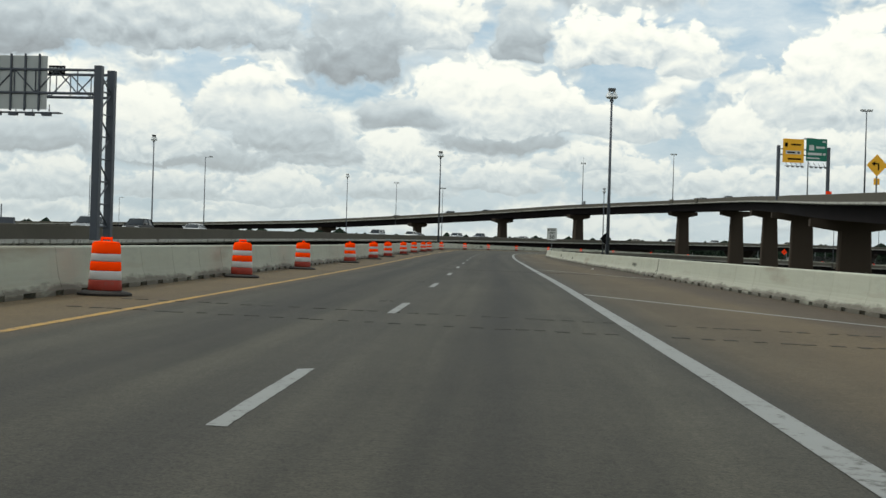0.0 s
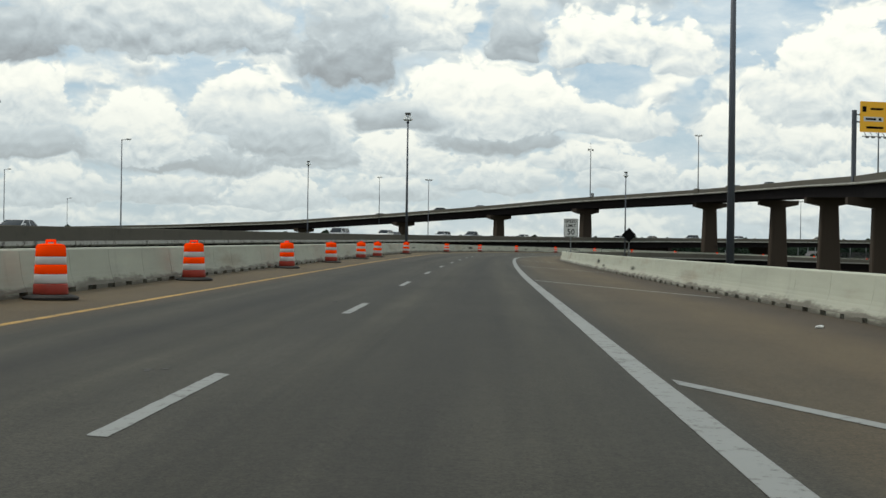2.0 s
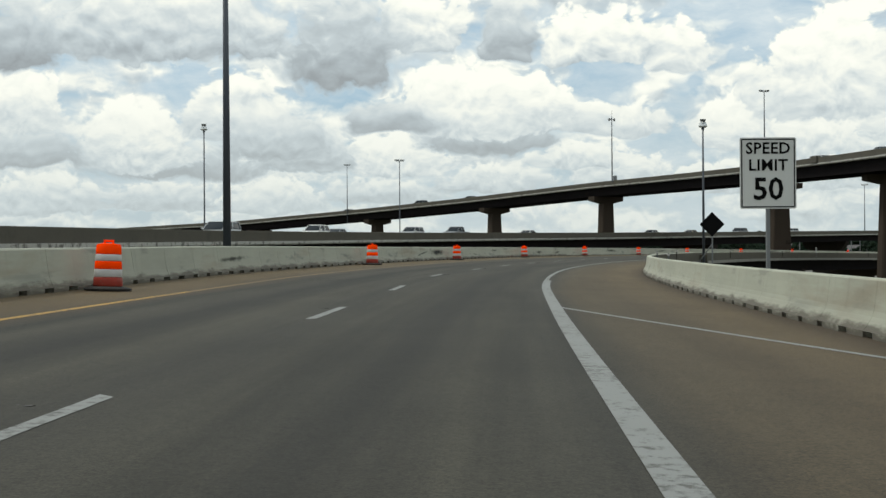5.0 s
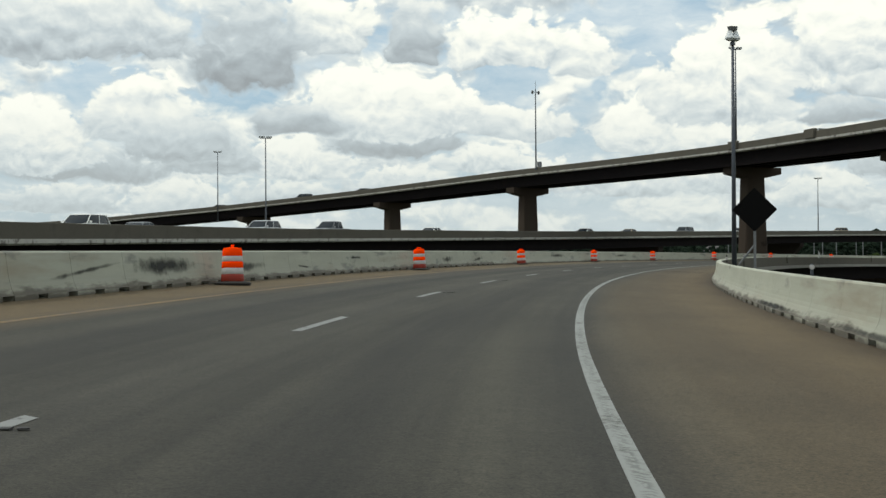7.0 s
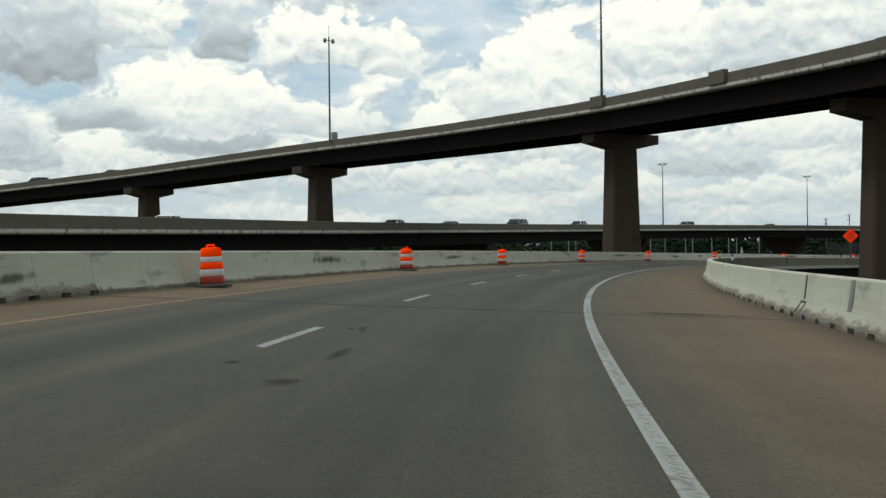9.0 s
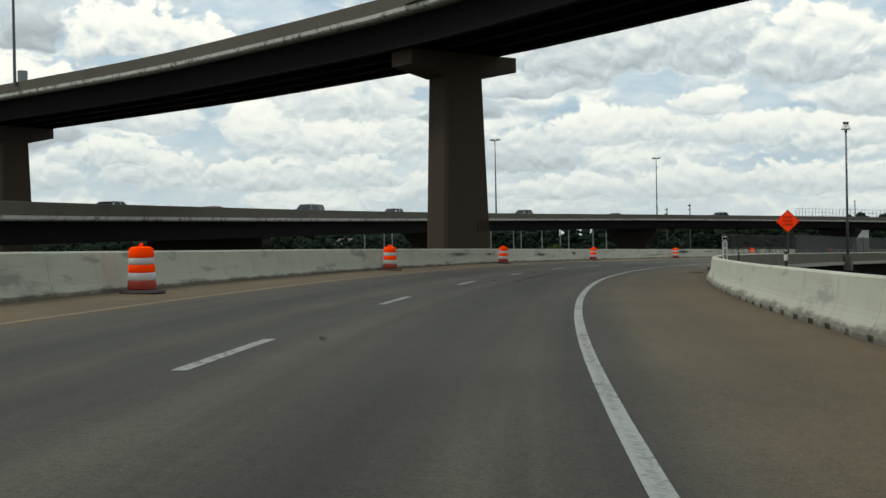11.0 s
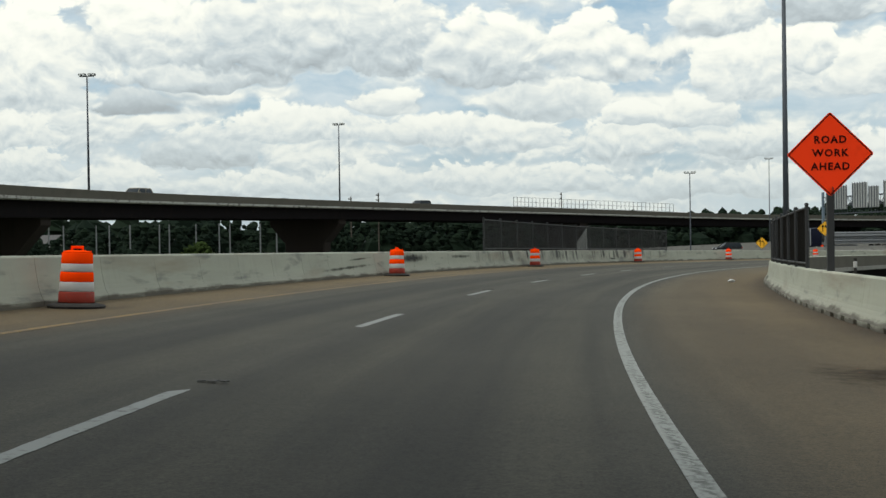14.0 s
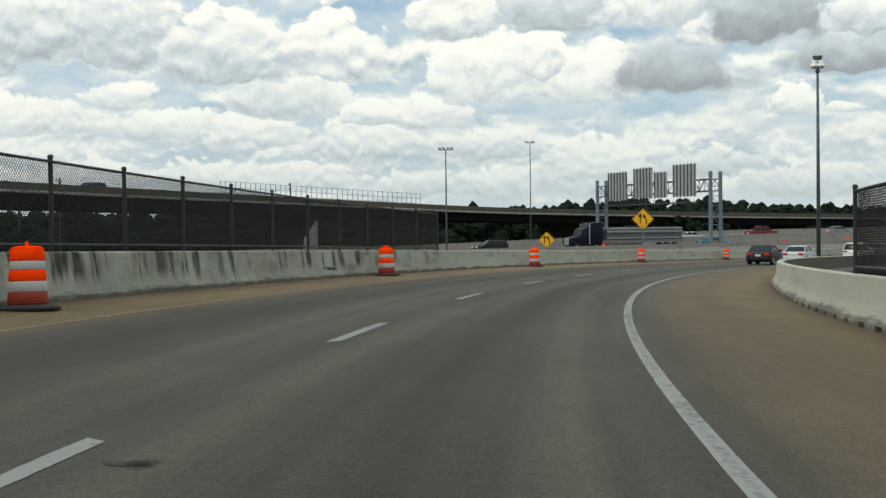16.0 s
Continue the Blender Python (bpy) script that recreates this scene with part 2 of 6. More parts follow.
# ---- materials ----
def surface(name, base, rough=0.7, metal=0.0, vary=0.12, scale=0.6, grain=40.0, bump=0.0, second=None, second_at=(0.55, 0.75), stretch=(1, 1, 1), random_value=0.0, spec=0.3):
    """A worn surface: large stains and fine grain over a base colour, in metres."""
    m = bpy.data.materials.new(name)
    m.use_nodes = True
    t = m.node_tree
    b = t.nodes["Principled BSDF"]
    co = nd(t, "ShaderNodeTexCoord").outputs["Object"]
    vec = mapped(t, co, stretch)
    large = noise_tex(t, vec, scale, 5, 0.6)
    fine = noise_tex(t, co, grain, 3, 0.6)
    k = mth(t, "ADD", mth(t, "MULTIPLY_ADD", large, 2 * vary, 1 - vary), mth(t, "MULTIPLY_ADD", fine, vary, -vary / 2))
    if random_value:
        info = nd(t, "ShaderNodeObjectInfo")
        k = mth(t, "ADD", k, mth(t, "MULTIPLY_ADD", info.outputs["Random"], 2 * random_value, -random_value))
    col = base
    if second:
        col = mix(t, ramp(t, noise_tex(t, vec, scale * 2.3, 7, 0.65), [(second_at[0], 0.0), (second_at[1], 1.0)]), base, second)
    n = nd(t, "ShaderNodeVectorMath", operation="SCALE")
    if isinstance(col, tuple):
        n.inputs[0].default_value = col
    else:
        t.links.new(col, n.inputs[0])
    t.links.new(k, n.inputs["Scale"])
    t.links.new(n.outputs[0], b.inputs["Base Color"])
    b.inputs["Metallic"].default_value = metal
    b.inputs["Specular IOR Level"].default_value = spec
    t.links.new(mth(t, "MULTIPLY_ADD", large, 0.2, rough - 0.1, clamp=True), b.inputs["Roughness"])
    if bump:
        bn = nd(t, "ShaderNodeBump")
        bn.inputs["Strength"].default_value, bn.inputs["Distance"].default_value = bump, 0.01
        t.links.new(fine, bn.inputs["Height"])
        t.links.new(bn.outputs[0], b.inputs["Normal"])
    return m


def road_material():
    """Worn pavement; UV x is metres across from the edge line, UV y metres along."""
    m = bpy.data.materials.new("pavement")
    m.use_nodes = True
    t = m.node_tree
    b = t.nodes["Principled BSDF"]
    uv = nd(t, "ShaderNodeUVMap", uv_map="road").outputs[0]
    sep = nd(t, "ShaderNodeSeparateXYZ")
    t.links.new(uv, sep.inputs[0])
    across = sep.outputs[0]
    drift = noise_tex(t, mapped(t, uv, (0.5, 0.05, 1)), 1.0, 4, 0.6)
    u = mth(t, "ADD", across, mth(t, "MULTIPLY_ADD", drift, 1.0, -0.5))
    # tan, dusty shoulders outside both edge lines
    x = mth(t, "MULTIPLY_ADD", u, 1 / 20.0, 0.6)
    dirt = ramp(t, x, [(0.195, 1.0), (0.222, 0.75), (0.262, 0.0), (0.602, 0.0), (0.64, 0.5), (0.72, 0.85), (0.80, 1.0)])
    wheel = ramp(t, mth(t, "PINGPONG", mth(t, "ADD", u, 0.92), 0.915), [(0.0, 0.0), (1.0, 1.0)])
    streak = noise_tex(t, mapped(t, uv, (1.4, 0.03, 1)), 1.0, 5, 0.6)
    patch = noise_tex(t, uv, 0.22, 5, 0.6)
    grain = noise_tex(t, uv, 55.0, 2, 0.7)
    mid = noise_tex(t, uv, 6.0, 4, 0.6)
    lane = mix(t, ramp(t, streak, [(0.35, 0.0), (0.65, 1.0)]), (0.0242, 0.0222, 0.0163), (0.0500, 0.0455, 0.0330))
    lane = mix(t, mth(t, "MULTIPLY", wheel, 0.4), lane, (0.024, 0.0225, 0.020))
    col = mix(t, mth(t, "MULTIPLY", dirt, 0.9), lane, (0.092, 0.064, 0.032))
    gutter = ramp(t, x, [(0.755, 0.0), (0.795, 1.0)])
    col = mix(t, mth(t, "MULTIPLY", gutter, 0.7), col, (0.042, 0.030, 0.021))
    k = mth(t, "ADD", mth(t, "MULTIPLY_ADD", patch, 0.7, 0.62), mth(t, "MULTIPLY_ADD", grain, 2.0, -1.0))
    k = mth(t, "ADD", k, mth(t, "MULTIPLY_ADD", mid, 0.6, -0.3))
    k = mth(t, "ADD", k, mth(t, "MULTIPLY_ADD", noise_tex(t, uv, 22.0, 3, 0.75), 1.7, -0.85))
    # broad blotches of old spills and long rubbed streaks
    k = mth(t, "ADD", k, mth(t, "MULTIPLY_ADD", noise_tex(t, mapped(t, uv, (1.0, 0.35, 1)), 1.3, 5, 0.65), 0.5, -0.25))
    # pavement tone set stretch by stretch along the road
    along_tone = ramp(t, mth(t, "MULTIPLY", sep.outputs[1], 0.002), [(0.03, 1.0), (0.13, 0.80), (0.24, 0.82), (0.36, 1.0), (0.54, 1.0), (0.64, 0.82), (0.72, 0.95), (0.80, 1.22), (0.90, 1.45)])
    oiled = ramp(t, mth(t, "ABSOLUTE", mth(t, "SUBTRACT", mth(t, "PINGPONG", mth(t, "ADD", u, 7.32), 3.66), 1.83)), [(0.05, 1.0), (0.85, 0.0)])
    oiled = mth(t, "MULTIPLY", oiled, mth(t, "SUBTRACT", 1.0, dirt, clamp=True))
    along_tone = mth(t, "MULTIPLY", along_tone, mth(t, "MULTIPLY_ADD", oiled, -0.34, 1.05))
    k = mth(t, "MULTIPLY", k, along_tone)
    n = nd(t, "ShaderNodeVectorMath", operation="SCALE")
    t.links.new(col, n.inputs[0])
    t.links.new(k, n.inputs["Scale"])
    t.links.new(n.outputs[0], b.inputs["Base Color"])
    b.inputs["Roughness"].default_value = 0.86
    b.inputs["Specular IOR Level"].default_value = 0.25
    bn = nd(t, "ShaderNodeBump")
    bn.inputs["Strength"].default_value, bn.inputs["Distance"].default_value = 0.35, 0.006
    t.links.new(grain, bn.inputs["Height"])
    t.links.new(bn.outputs[0], b.inputs["Normal"])
    return m


def marking_material(name, base, wear, dust=(0.12, 0.117, 0.108), under=(0.05, 0.048, 0.043), ribs=0.0):
    """Road paint, worn through to the pavement in specks and, where ribbed, in slanting bars along its middle."""
    m = bpy.data.materials.new(name)
    m.use_nodes = True
    t = m.node_tree
    b = t.nodes["Principled BSDF"]
    co = nd(t, "ShaderNodeTexCoord").outputs["Object"]
    speck = noise_tex(t, co, 9.0, 6, 0.7)
    blot = noise_tex(t, co, 0.5, 4, 0.6)
    k = mth(t, "ADD", speck, mth(t, "MULTIPLY_ADD", blot, 0.4, -0.2))
    worn = ramp(t, k, [(wear, 0.0), (wear + 0.12, 1.0)])
    if ribs:
        uv = nd(t, "ShaderNodeUVMap", uv_map="road").outputs[0]
        sep = nd(t, "ShaderNodeSeparateXYZ")
        t.links.new(uv, sep.inputs[0])
        phase = mth(t, "MULTIPLY_ADD", sep.outputs[1], 7.5, mth(t, "MULTIPLY", sep.outputs[0], 9.0))
        phase = mth(t, "ADD", phase, mth(t, "MULTIPLY", noise_tex(t, uv, 2.3, 4, 0.65), 6.0))
        bar = ramp(t, mth(t, "PINGPONG", phase, 0.5), [(0.18, 0.0), (0.34, 1.0)])
        middle = ramp(t, mth(t, "ABSOLUTE", mth(t, "ADD", sep.outputs[0], 0.04)), [(0.018, 1.0), (0.052, 0.0)])
        stretch = ramp(t, noise_tex(t, mapped(t, uv, (0.0, 0.12, 1)), 1.0, 4, 0.65), [(0.44, 0.1), (0.56, 1.0)])
        worn = mth(t, "MAXIMUM", worn, mth(t, "MULTIPLY", mth(t, "MULTIPLY", bar, middle), mth(t, "MULTIPLY", stretch, ribs)))
    col = mix(t, worn, base, under)
    t.links.new(mix(t, mth(t, "MULTIPLY", noise_tex(t, co, 2.0, 5), 0.4), col, dust), b.inputs["Base Color"])
    b.inputs["Roughness"].default_value = 0.8
    return m


def barrier_material(name, base, soot_amount=0.0, scuffs=0.45, scuff_from=0.58):
    """Cast concrete with grime along the foot, tyre scuffs and dark streaks."""
    m = bpy.data.materials.new(name)
    m.use_nodes = True
    t = m.node_tree
    b = t.nodes["Principled BSDF"]
    uv = nd(t, "ShaderNodeUVMap", uv_map="road").outputs[0]
    blotch = noise_tex(t, mapped(t, uv, (0.35, 1.6, 1)), 1.0, 6, 0.62)
    drip = noise_tex(t, mapped(t, uv, (2.6, 0.35, 1)), 1.0, 5, 0.65)
    scuff = noise_tex(t, mapped(t, uv, (0.42, 1.9, 1)), 1.0, 7, 0.6, 0.25)
    grain = noise_tex(t, uv, 45.0, 3, 0.6)
    info = nd(t, "ShaderNodeObjectInfo").outputs["Random"]
    k = mth(t, "ADD", mth(t, "MULTIPLY_ADD", blotch, 0.5, 0.74), mth(t, "MULTIPLY_ADD", grain, 0.12, -0.06))
    k = mth(t, "ADD", k, mth(t, "MULTIPLY_ADD", info, 0.05, -0.025))
    col = mix(t, mth(t, "MULTIPLY", ramp(t, drip, [(0.56, 0.0), (0.75, 1.0)]), 0.34), base, (0.17, 0.165, 0.145))
    sep = nd(t, "ShaderNodeSeparateXYZ")
    t.links.new(uv, sep.inputs[0])
    soot = ramp(t, mth(t, "MULTIPLY", sep.outputs[0], 1 / 500.0), [(0.80, 0.0), (0.82, 1.0), (0.865, 1.0), (0.895, 0.0)])
    runs = ramp(t, noise_tex(t, mapped(t, uv, (1.3, 0.22, 1), (7, 3, 0)), 1.0, 4, 0.6), [(0.50, 0.0), (0.57, 1.0)])
    reach = noise_tex(t, mapped(t, uv, (0.9, 0.0, 1), (2, 9, 0)), 1.0, 3, 0.6)
    runs = mth(t, "MULTIPLY", runs, ramp(t, mth(t, "ADD", sep.outputs[1], reach), [(0.72, 0.0), (1.02, 1.0)]))
    col = mix(t, mth(t, "MULTIPLY", mth(t, "MULTIPLY", soot, runs), soot_amount), col, (0.016, 0.016, 0.015))
    rust = ramp(t, noise_tex(t, mapped(t, uv, (0.13, 0.9, 1), (31, 5, 0)), 1.0, 5, 0.6), [(0.57, 0.0), (0.70, 1.0)])
    col = mix(t, mth(t, "MULTIPLY", rust, 0.45), col, (0.17, 0.115, 0.065))
    low = ramp(t, sep.outputs[1], [(0.0, 1.0), (0.30, 0.25), (0.5, 0.0)])
    col = mix(t, mth(t, "MULTIPLY", mth(t, "MULTIPLY", low, blotch), 0.8), col, (0.15, 0.135, 0.11))
    col = mix(t, mth(t, "MULTIPLY", ramp(t, scuff, [(scuff_from, 0.0), (scuff_from + 0.08, 1.0)]), mth(t, "MULTIPLY", ramp(t, mth(t, "MULTIPLY", sep.outputs[0], 1 / 500.0), [(0.26, 0.2), (0.34, 1.0)]), scuffs)), col, (0.10, 0.105, 0.10))
    # ragged brown patches towards the foot, broad grey film where the runs are
    foot_tone = mth(t, "ADD", noise_tex(t, mapped(t, uv, (0.8, 3.0, 1), (4, 1, 0)), 1.0, 6, 0.68), mth(t, "MULTIPLY", sep.outputs[1], -1.9))
    col = mix(t, mth(t, "MULTIPLY", ramp(t, foot_tone, [(0.24, 0.0), (0.42, 1.0)]), 0.85), col, (0.062, 0.050, 0.036))
    film = ramp(t, noise_tex(t, mapped(t, uv, (0.5, 0.9, 1), (11, 2, 0)), 1.0, 5, 0.65), [(0.40, 0.0), (0.62, 1.0)])
    col = mix(t, mth(t, "MULTIPLY", mth(t, "MULTIPLY", film, soot), 0.55 * soot_amount), col, (0.085, 0.085, 0.075))
    n = nd(t, "ShaderNodeVectorMath", operation="SCALE")
    t.links.new(col, n.inputs[0])
    t.links.new(k, n.inputs["Scale"])
    t.links.new(n.outputs[0], b.inputs["Base Color"])
    b.inputs["Roughness"].default_value = 0.85
    bn = nd(t, "ShaderNodeBump")
    bn.inputs["Strength"].default_value, bn.inputs["Distance"].default_value = 0.3, 0.008
    t.links.new(grain, bn.inputs["Height"])
    t.links.new(bn.outputs[0], b.inputs["Normal"])
    return m


def glass_material(name, tint):
    m = bpy.data.materials.new(name)
    m.use_nodes = True
    b = m.node_tree.nodes["Principled BSDF"]
    b.inputs["Base Color"].default_value = (*tint, 1)
    b.inputs["Roughness"].default_value = 0.15
    b.inputs["Specular IOR Level"].default_value = 0.07
    return m


def leaf_material(name, a, c):
    m = bpy.data.materials.new(name)
    m.use_nodes = True
    t = m.node_tree
    b = t.nodes["Principled BSDF"]
    g = nd(t, "ShaderNodeNewGeometry")
    co = nd(t, "ShaderNodeTexCoord").outputs["Object"]
    k = mth(t, "ADD", mth(t, "MULTIPLY", g.outputs["Random Per Island"], 0.6), mth(t, "MULTIPLY", noise_tex(t, co, 0.05, 4), 0.4))
    t.links.new(mix(t, k, a, c), b.inputs["Base Color"])
    b.inputs["Roughness"].default_value, b.inputs["Specular IOR Level"].default_value = 0.9, 0.04
    return m


PAVE = road_material()
WHITE_LINE = marking_material("white_marking", (0.19, 0.196, 0.188), 0.545)
WORN_LINE = marking_material("worn_white_marking", (0.21, 0.215, 0.20), 0.49)
RIBBED_LINE = marking_material("ribbed_white_marking", (0.215, 0.225, 0.21), 0.53, ribs=0.9)
FADED_YELLOW = marking_material("faded_yellow_marking", (0.19, 0.112, 0.02), 0.42, (0.085, 0.0575, 0.0315), (0.080, 0.054, 0.030))
YELLOW_LINE = marking_material("yellow_marking", (0.36, 0.205, 0.03), 0.50, (0.12, 0.08, 0.035), (0.07, 0.05, 0.03))
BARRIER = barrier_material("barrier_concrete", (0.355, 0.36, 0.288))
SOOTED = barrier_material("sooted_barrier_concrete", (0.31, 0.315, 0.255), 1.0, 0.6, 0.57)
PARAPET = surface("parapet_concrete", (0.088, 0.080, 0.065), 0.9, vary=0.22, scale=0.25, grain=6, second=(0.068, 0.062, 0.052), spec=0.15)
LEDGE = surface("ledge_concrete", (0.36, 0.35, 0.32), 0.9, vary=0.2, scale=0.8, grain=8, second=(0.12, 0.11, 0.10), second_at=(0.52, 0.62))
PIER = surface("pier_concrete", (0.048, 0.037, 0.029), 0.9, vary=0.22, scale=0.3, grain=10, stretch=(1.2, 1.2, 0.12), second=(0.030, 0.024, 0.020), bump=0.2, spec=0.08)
# pier concrete darkened: the shade under the deck is in its colour
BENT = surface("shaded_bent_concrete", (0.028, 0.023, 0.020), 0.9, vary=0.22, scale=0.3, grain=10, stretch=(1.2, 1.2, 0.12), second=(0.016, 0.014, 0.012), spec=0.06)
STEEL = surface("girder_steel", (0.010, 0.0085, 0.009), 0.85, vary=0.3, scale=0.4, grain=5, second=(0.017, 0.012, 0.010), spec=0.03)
DECK_TOP = surface("deck_surface", (0.16, 0.155, 0.145), 0.9, vary=0.15, scale=0.2, grain=12)
FASCIA = surface("deck_concrete", (0.22, 0.21, 0.19), 0.9, vary=0.2, scale=0.5, grain=10, second=(0.10, 0.095, 0.085))
DARK_PATCH = surface("patch_sealant", (0.031, 0.0285, 0.0238), 0.9, vary=0.5, scale=4, grain=40, spec=0.15)
JOINT = surface("joint_rubber", (0.042, 0.040, 0.038), 0.8, vary=0.3, scale=3)
ORANGE = surface("orange_sheeting", (1.0, 0.055, 0.003), 0.8, spec=0.0, vary=0.05, scale=3, grain=60, second=(0.85, 0.05, 0.008), second_at=(0.62, 0.85), random_value=0.05)
BAND_WHITE = surface("white_sheeting", (0.42, 0.40, 0.385), 0.45, vary=0.08, scale=3, grain=60, second=(0.45, 0.40, 0.36), second_at=(0.6, 0.8), random_value=0.06)
DRUM_FOOT = surface("dirty_orange_plastic", (0.24, 0.026, 0.014), 0.6, vary=0.2, scale=4, grain=50, second=(0.16, 0.05, 0.04))
RUBBER = surface("tyre_rubber", (0.025, 0.022, 0.020), 0.85, vary=0.25, scale=4, grain=60, second=(0.06, 0.05, 0.04))
GALV = surface("galvanised_steel", (0.16, 0.165, 0.17), 0.5, metal=0.3, vary=0.14, scale=0.7, grain=30)
POLE = surface("weathered_pole_steel", (0.066, 0.073, 0.087), 0.55, metal=0.2, vary=0.15, scale=0.5, grain=20)
LAMP = surface("lamp_housing", (0.10, 0.10, 0.10), 0.5, vary=0.1)
BELL = surface("lamp_bell_shell", (0.62, 0.63, 0.63), 0.4, vary=0.08)
LENS = surface("lamp_lens", (0.55, 0.56, 0.55), 0.2, vary=0.05, spec=0.6)
SIGN_WHITE = surface("white_sign", (0.52, 0.52, 0.50), 0.5, vary=0.05, scale=1)
SIGN_BLACK = surface("black_paint", (0.006, 0.006, 0.006), 0.9, vary=0.1, spec=0.03)
SIGN_ORANGE = surface("orange_sign", (1.0, 0.055, 0.012), 0.7, vary=0.05, scale=1.2, second=(0.9, 0.05, 0.012), spec=0.02)
SIGN_YELLOW = surface("yellow_sign", (0.80, 0.40, 0.02), 0.45, vary=0.05, scale=1)
SIGN_GREEN = surface("green_sign", (0.008, 0.13, 0.085), 0.45, vary=0.05, scale=0.5)
SIGN_BACK = surface("aluminium_sign_back", (0.33, 0.34, 0.33), 0.45, metal=0.3, vary=0.12, scale=0.4)
SCREEN = surface("fence_wire", (0.022, 0.022, 0.023), 0.6, metal=0.2, vary=0.1)
FENCE_STEEL = surface("fence_post_steel", (0.035, 0.035, 0.036), 0.6, metal=0.2, vary=0.15)
GROUND = surface("scrub_ground", (0.085, 0.092, 0.055), 0.95, vary=0.3, scale=0.03, grain=1.0, second=(0.15, 0.13, 0.10))
TREES = leaf_material("tree_leaves", (0.006, 0.011, 0.008), (0.015, 0.024, 0.014))
BARK = surface("bark", (0.06, 0.05, 0.04), 0.9, vary=0.2)
GLASS = glass_material("car_glass", (0.02, 0.025, 0.03))
DEBRIS = surface("rubber_debris", (0.03, 0.028, 0.026), 0.9, vary=0.2, scale=6)


# ---- mesh building ----
class Build:
    """Collects vertices and faces of one mesh, in metres."""

    def __init__(self):
        self.v, self.f, self.uv = [], [], []

    def add(self, verts, faces, uvs=None):
        n = len(self.v)
        self.v += [tuple(p) for p in verts]
        self.f += [tuple(i + n for i in f) for f in faces]
        self.uv += list(uvs) if uvs is not None else [(0.0, 0.0)] * len(verts)
        return self

    def box(self, c, size, m=None, bevel=0.0):
        x, y, z = (s / 2 for s in size)
        if bevel <= 0:
            pts = [(i * x, j * y, k * z) for k in (-1, 1) for i, j in ((-1, -1), (1, -1), (1, 1), (-1, 1))]
            faces = [(0, 3, 2, 1), (4, 5, 6, 7), (0, 1, 5, 4), (1, 2, 6, 5), (2, 3, 7, 6), (3, 0, 4, 7)]
        else:
            e = min(bevel, x * 0.9, y * 0.9, z * 0.9)
            ring = [(-x + e, -y), (x - e, -y), (x, -y + e), (x, y - e), (x - e, y), (-x + e, y), (-x, y - e), (-x, -y + e)]
            inner = [(p * (x - e) / x if abs(p) == x else p, q * (y - e) / y if abs(q) == y else q) for p, q in ring]
            pts = [(*p, -z) for p in inner] + [(*p, -z + e) for p in ring] + [(*p, z - e) for p in ring] + [(*p, z) for p in inner]
            faces = [tuple(range(7, -1, -1)), tuple(range(24, 32))]
            faces += [(8 * k + i, 8 * k + (i + 1) % 8, 8 * k + 8 + (i + 1) % 8, 8 * k + 8 + i) for k in range(3) for i in range(8)]
        mm = m or Matrix()
        return self.add([mm @ (Vector(p) + Vector(c)) for p in pts], faces)

    def tube(self, a, b, r0, r1=None, n=10, caps=True):
        a, b = Vector(a), Vector(b)
        r1 = r0 if r1 is None else r1
        w = (b - a).normalized()
        p = w.orthogonal().normalized()
        q = w.cross(p)
        ring = [(math.cos(2 * math.pi * i / n), math.sin(2 * math.pi * i / n)) for i in range(n)]
        pts = [a + (p * c + q * s) * r0 for c, s in ring] + [b + (p * c + q * s) * r1 for c, s in ring]
        faces = [(i, (i + 1) % n, n + (i + 1) % n, n + i) for i in range(n)]
        if caps:
            faces += [tuple(range(n - 1, -1, -1)), tuple(range(n, 2 * n))]
        return self.add(pts, faces)

    def lathe(self, rings, n=20, centre=(0, 0)):
        pts = [(centre[0] + r * math.cos(2 * math.pi * i / n), centre[1] + r * math.sin(2 * math.pi * i / n), z) for r, z in rings for i in range(n)]
        faces = [(k * n + i, k * n + (i + 1) % n, (k + 1) * n + (i + 1) % n, (k + 1) * n + i) for k in range(len(rings) - 1) for i in range(n)]
        faces += [tuple(range(n - 1, -1, -1)), tuple((len(rings) - 1) * n + i for i in range(n))]
        return self.add(pts, faces)

    def prism(self, outline, a, b, m=None):
        """A closed outline of (x, z) drawn out along y from a to b."""
        n = len(outline)
        pts = [(x, a, z) for x, z in outline] + [(x, b, z) for x, z in outline]
        faces = [(i, (i + 1) % n, n + (i + 1) % n, n + i) for i in range(n)] + [tuple(range(n - 1, -1, -1)), tuple(range(n, 2 * n))]
        mm = m or Matrix()
        return self.add([mm @ Vector(p) for p in pts], faces)

    def sweep(self, line, s0, s1, step, section, caps=True):
        """A closed section of (across, up) carried along a line; section may be a function of s."""
        count = max(1, round((s1 - s0) / step))
        stations = [s0 + (s1 - s0) * i / count for i in range(count + 1)]
        rows, pts, uvs = [section(s) if callable(section) else section for s in stations], [], []
        n = len(rows[0])
        for s, row in zip(stations, rows):
            girth = 0.0
            for k, (u, z) in enumerate(row):
                if k:
                    girth += math.hypot(u - row[k - 1][0], z - row[k - 1][1])
                pts.append(line.at(s, u, z))
                uvs.append((s, girth))
        faces = [(i * n + k, i * n + (k + 1) % n, (i + 1) * n + (k + 1) % n, (i + 1) * n + k) for i in range(count) for k in range(n)]
        if caps:
            faces += [tuple(range(n - 1, -1, -1)), tuple(count * n + k for k in range(n))]
        return self.add(pts, faces, uvs)

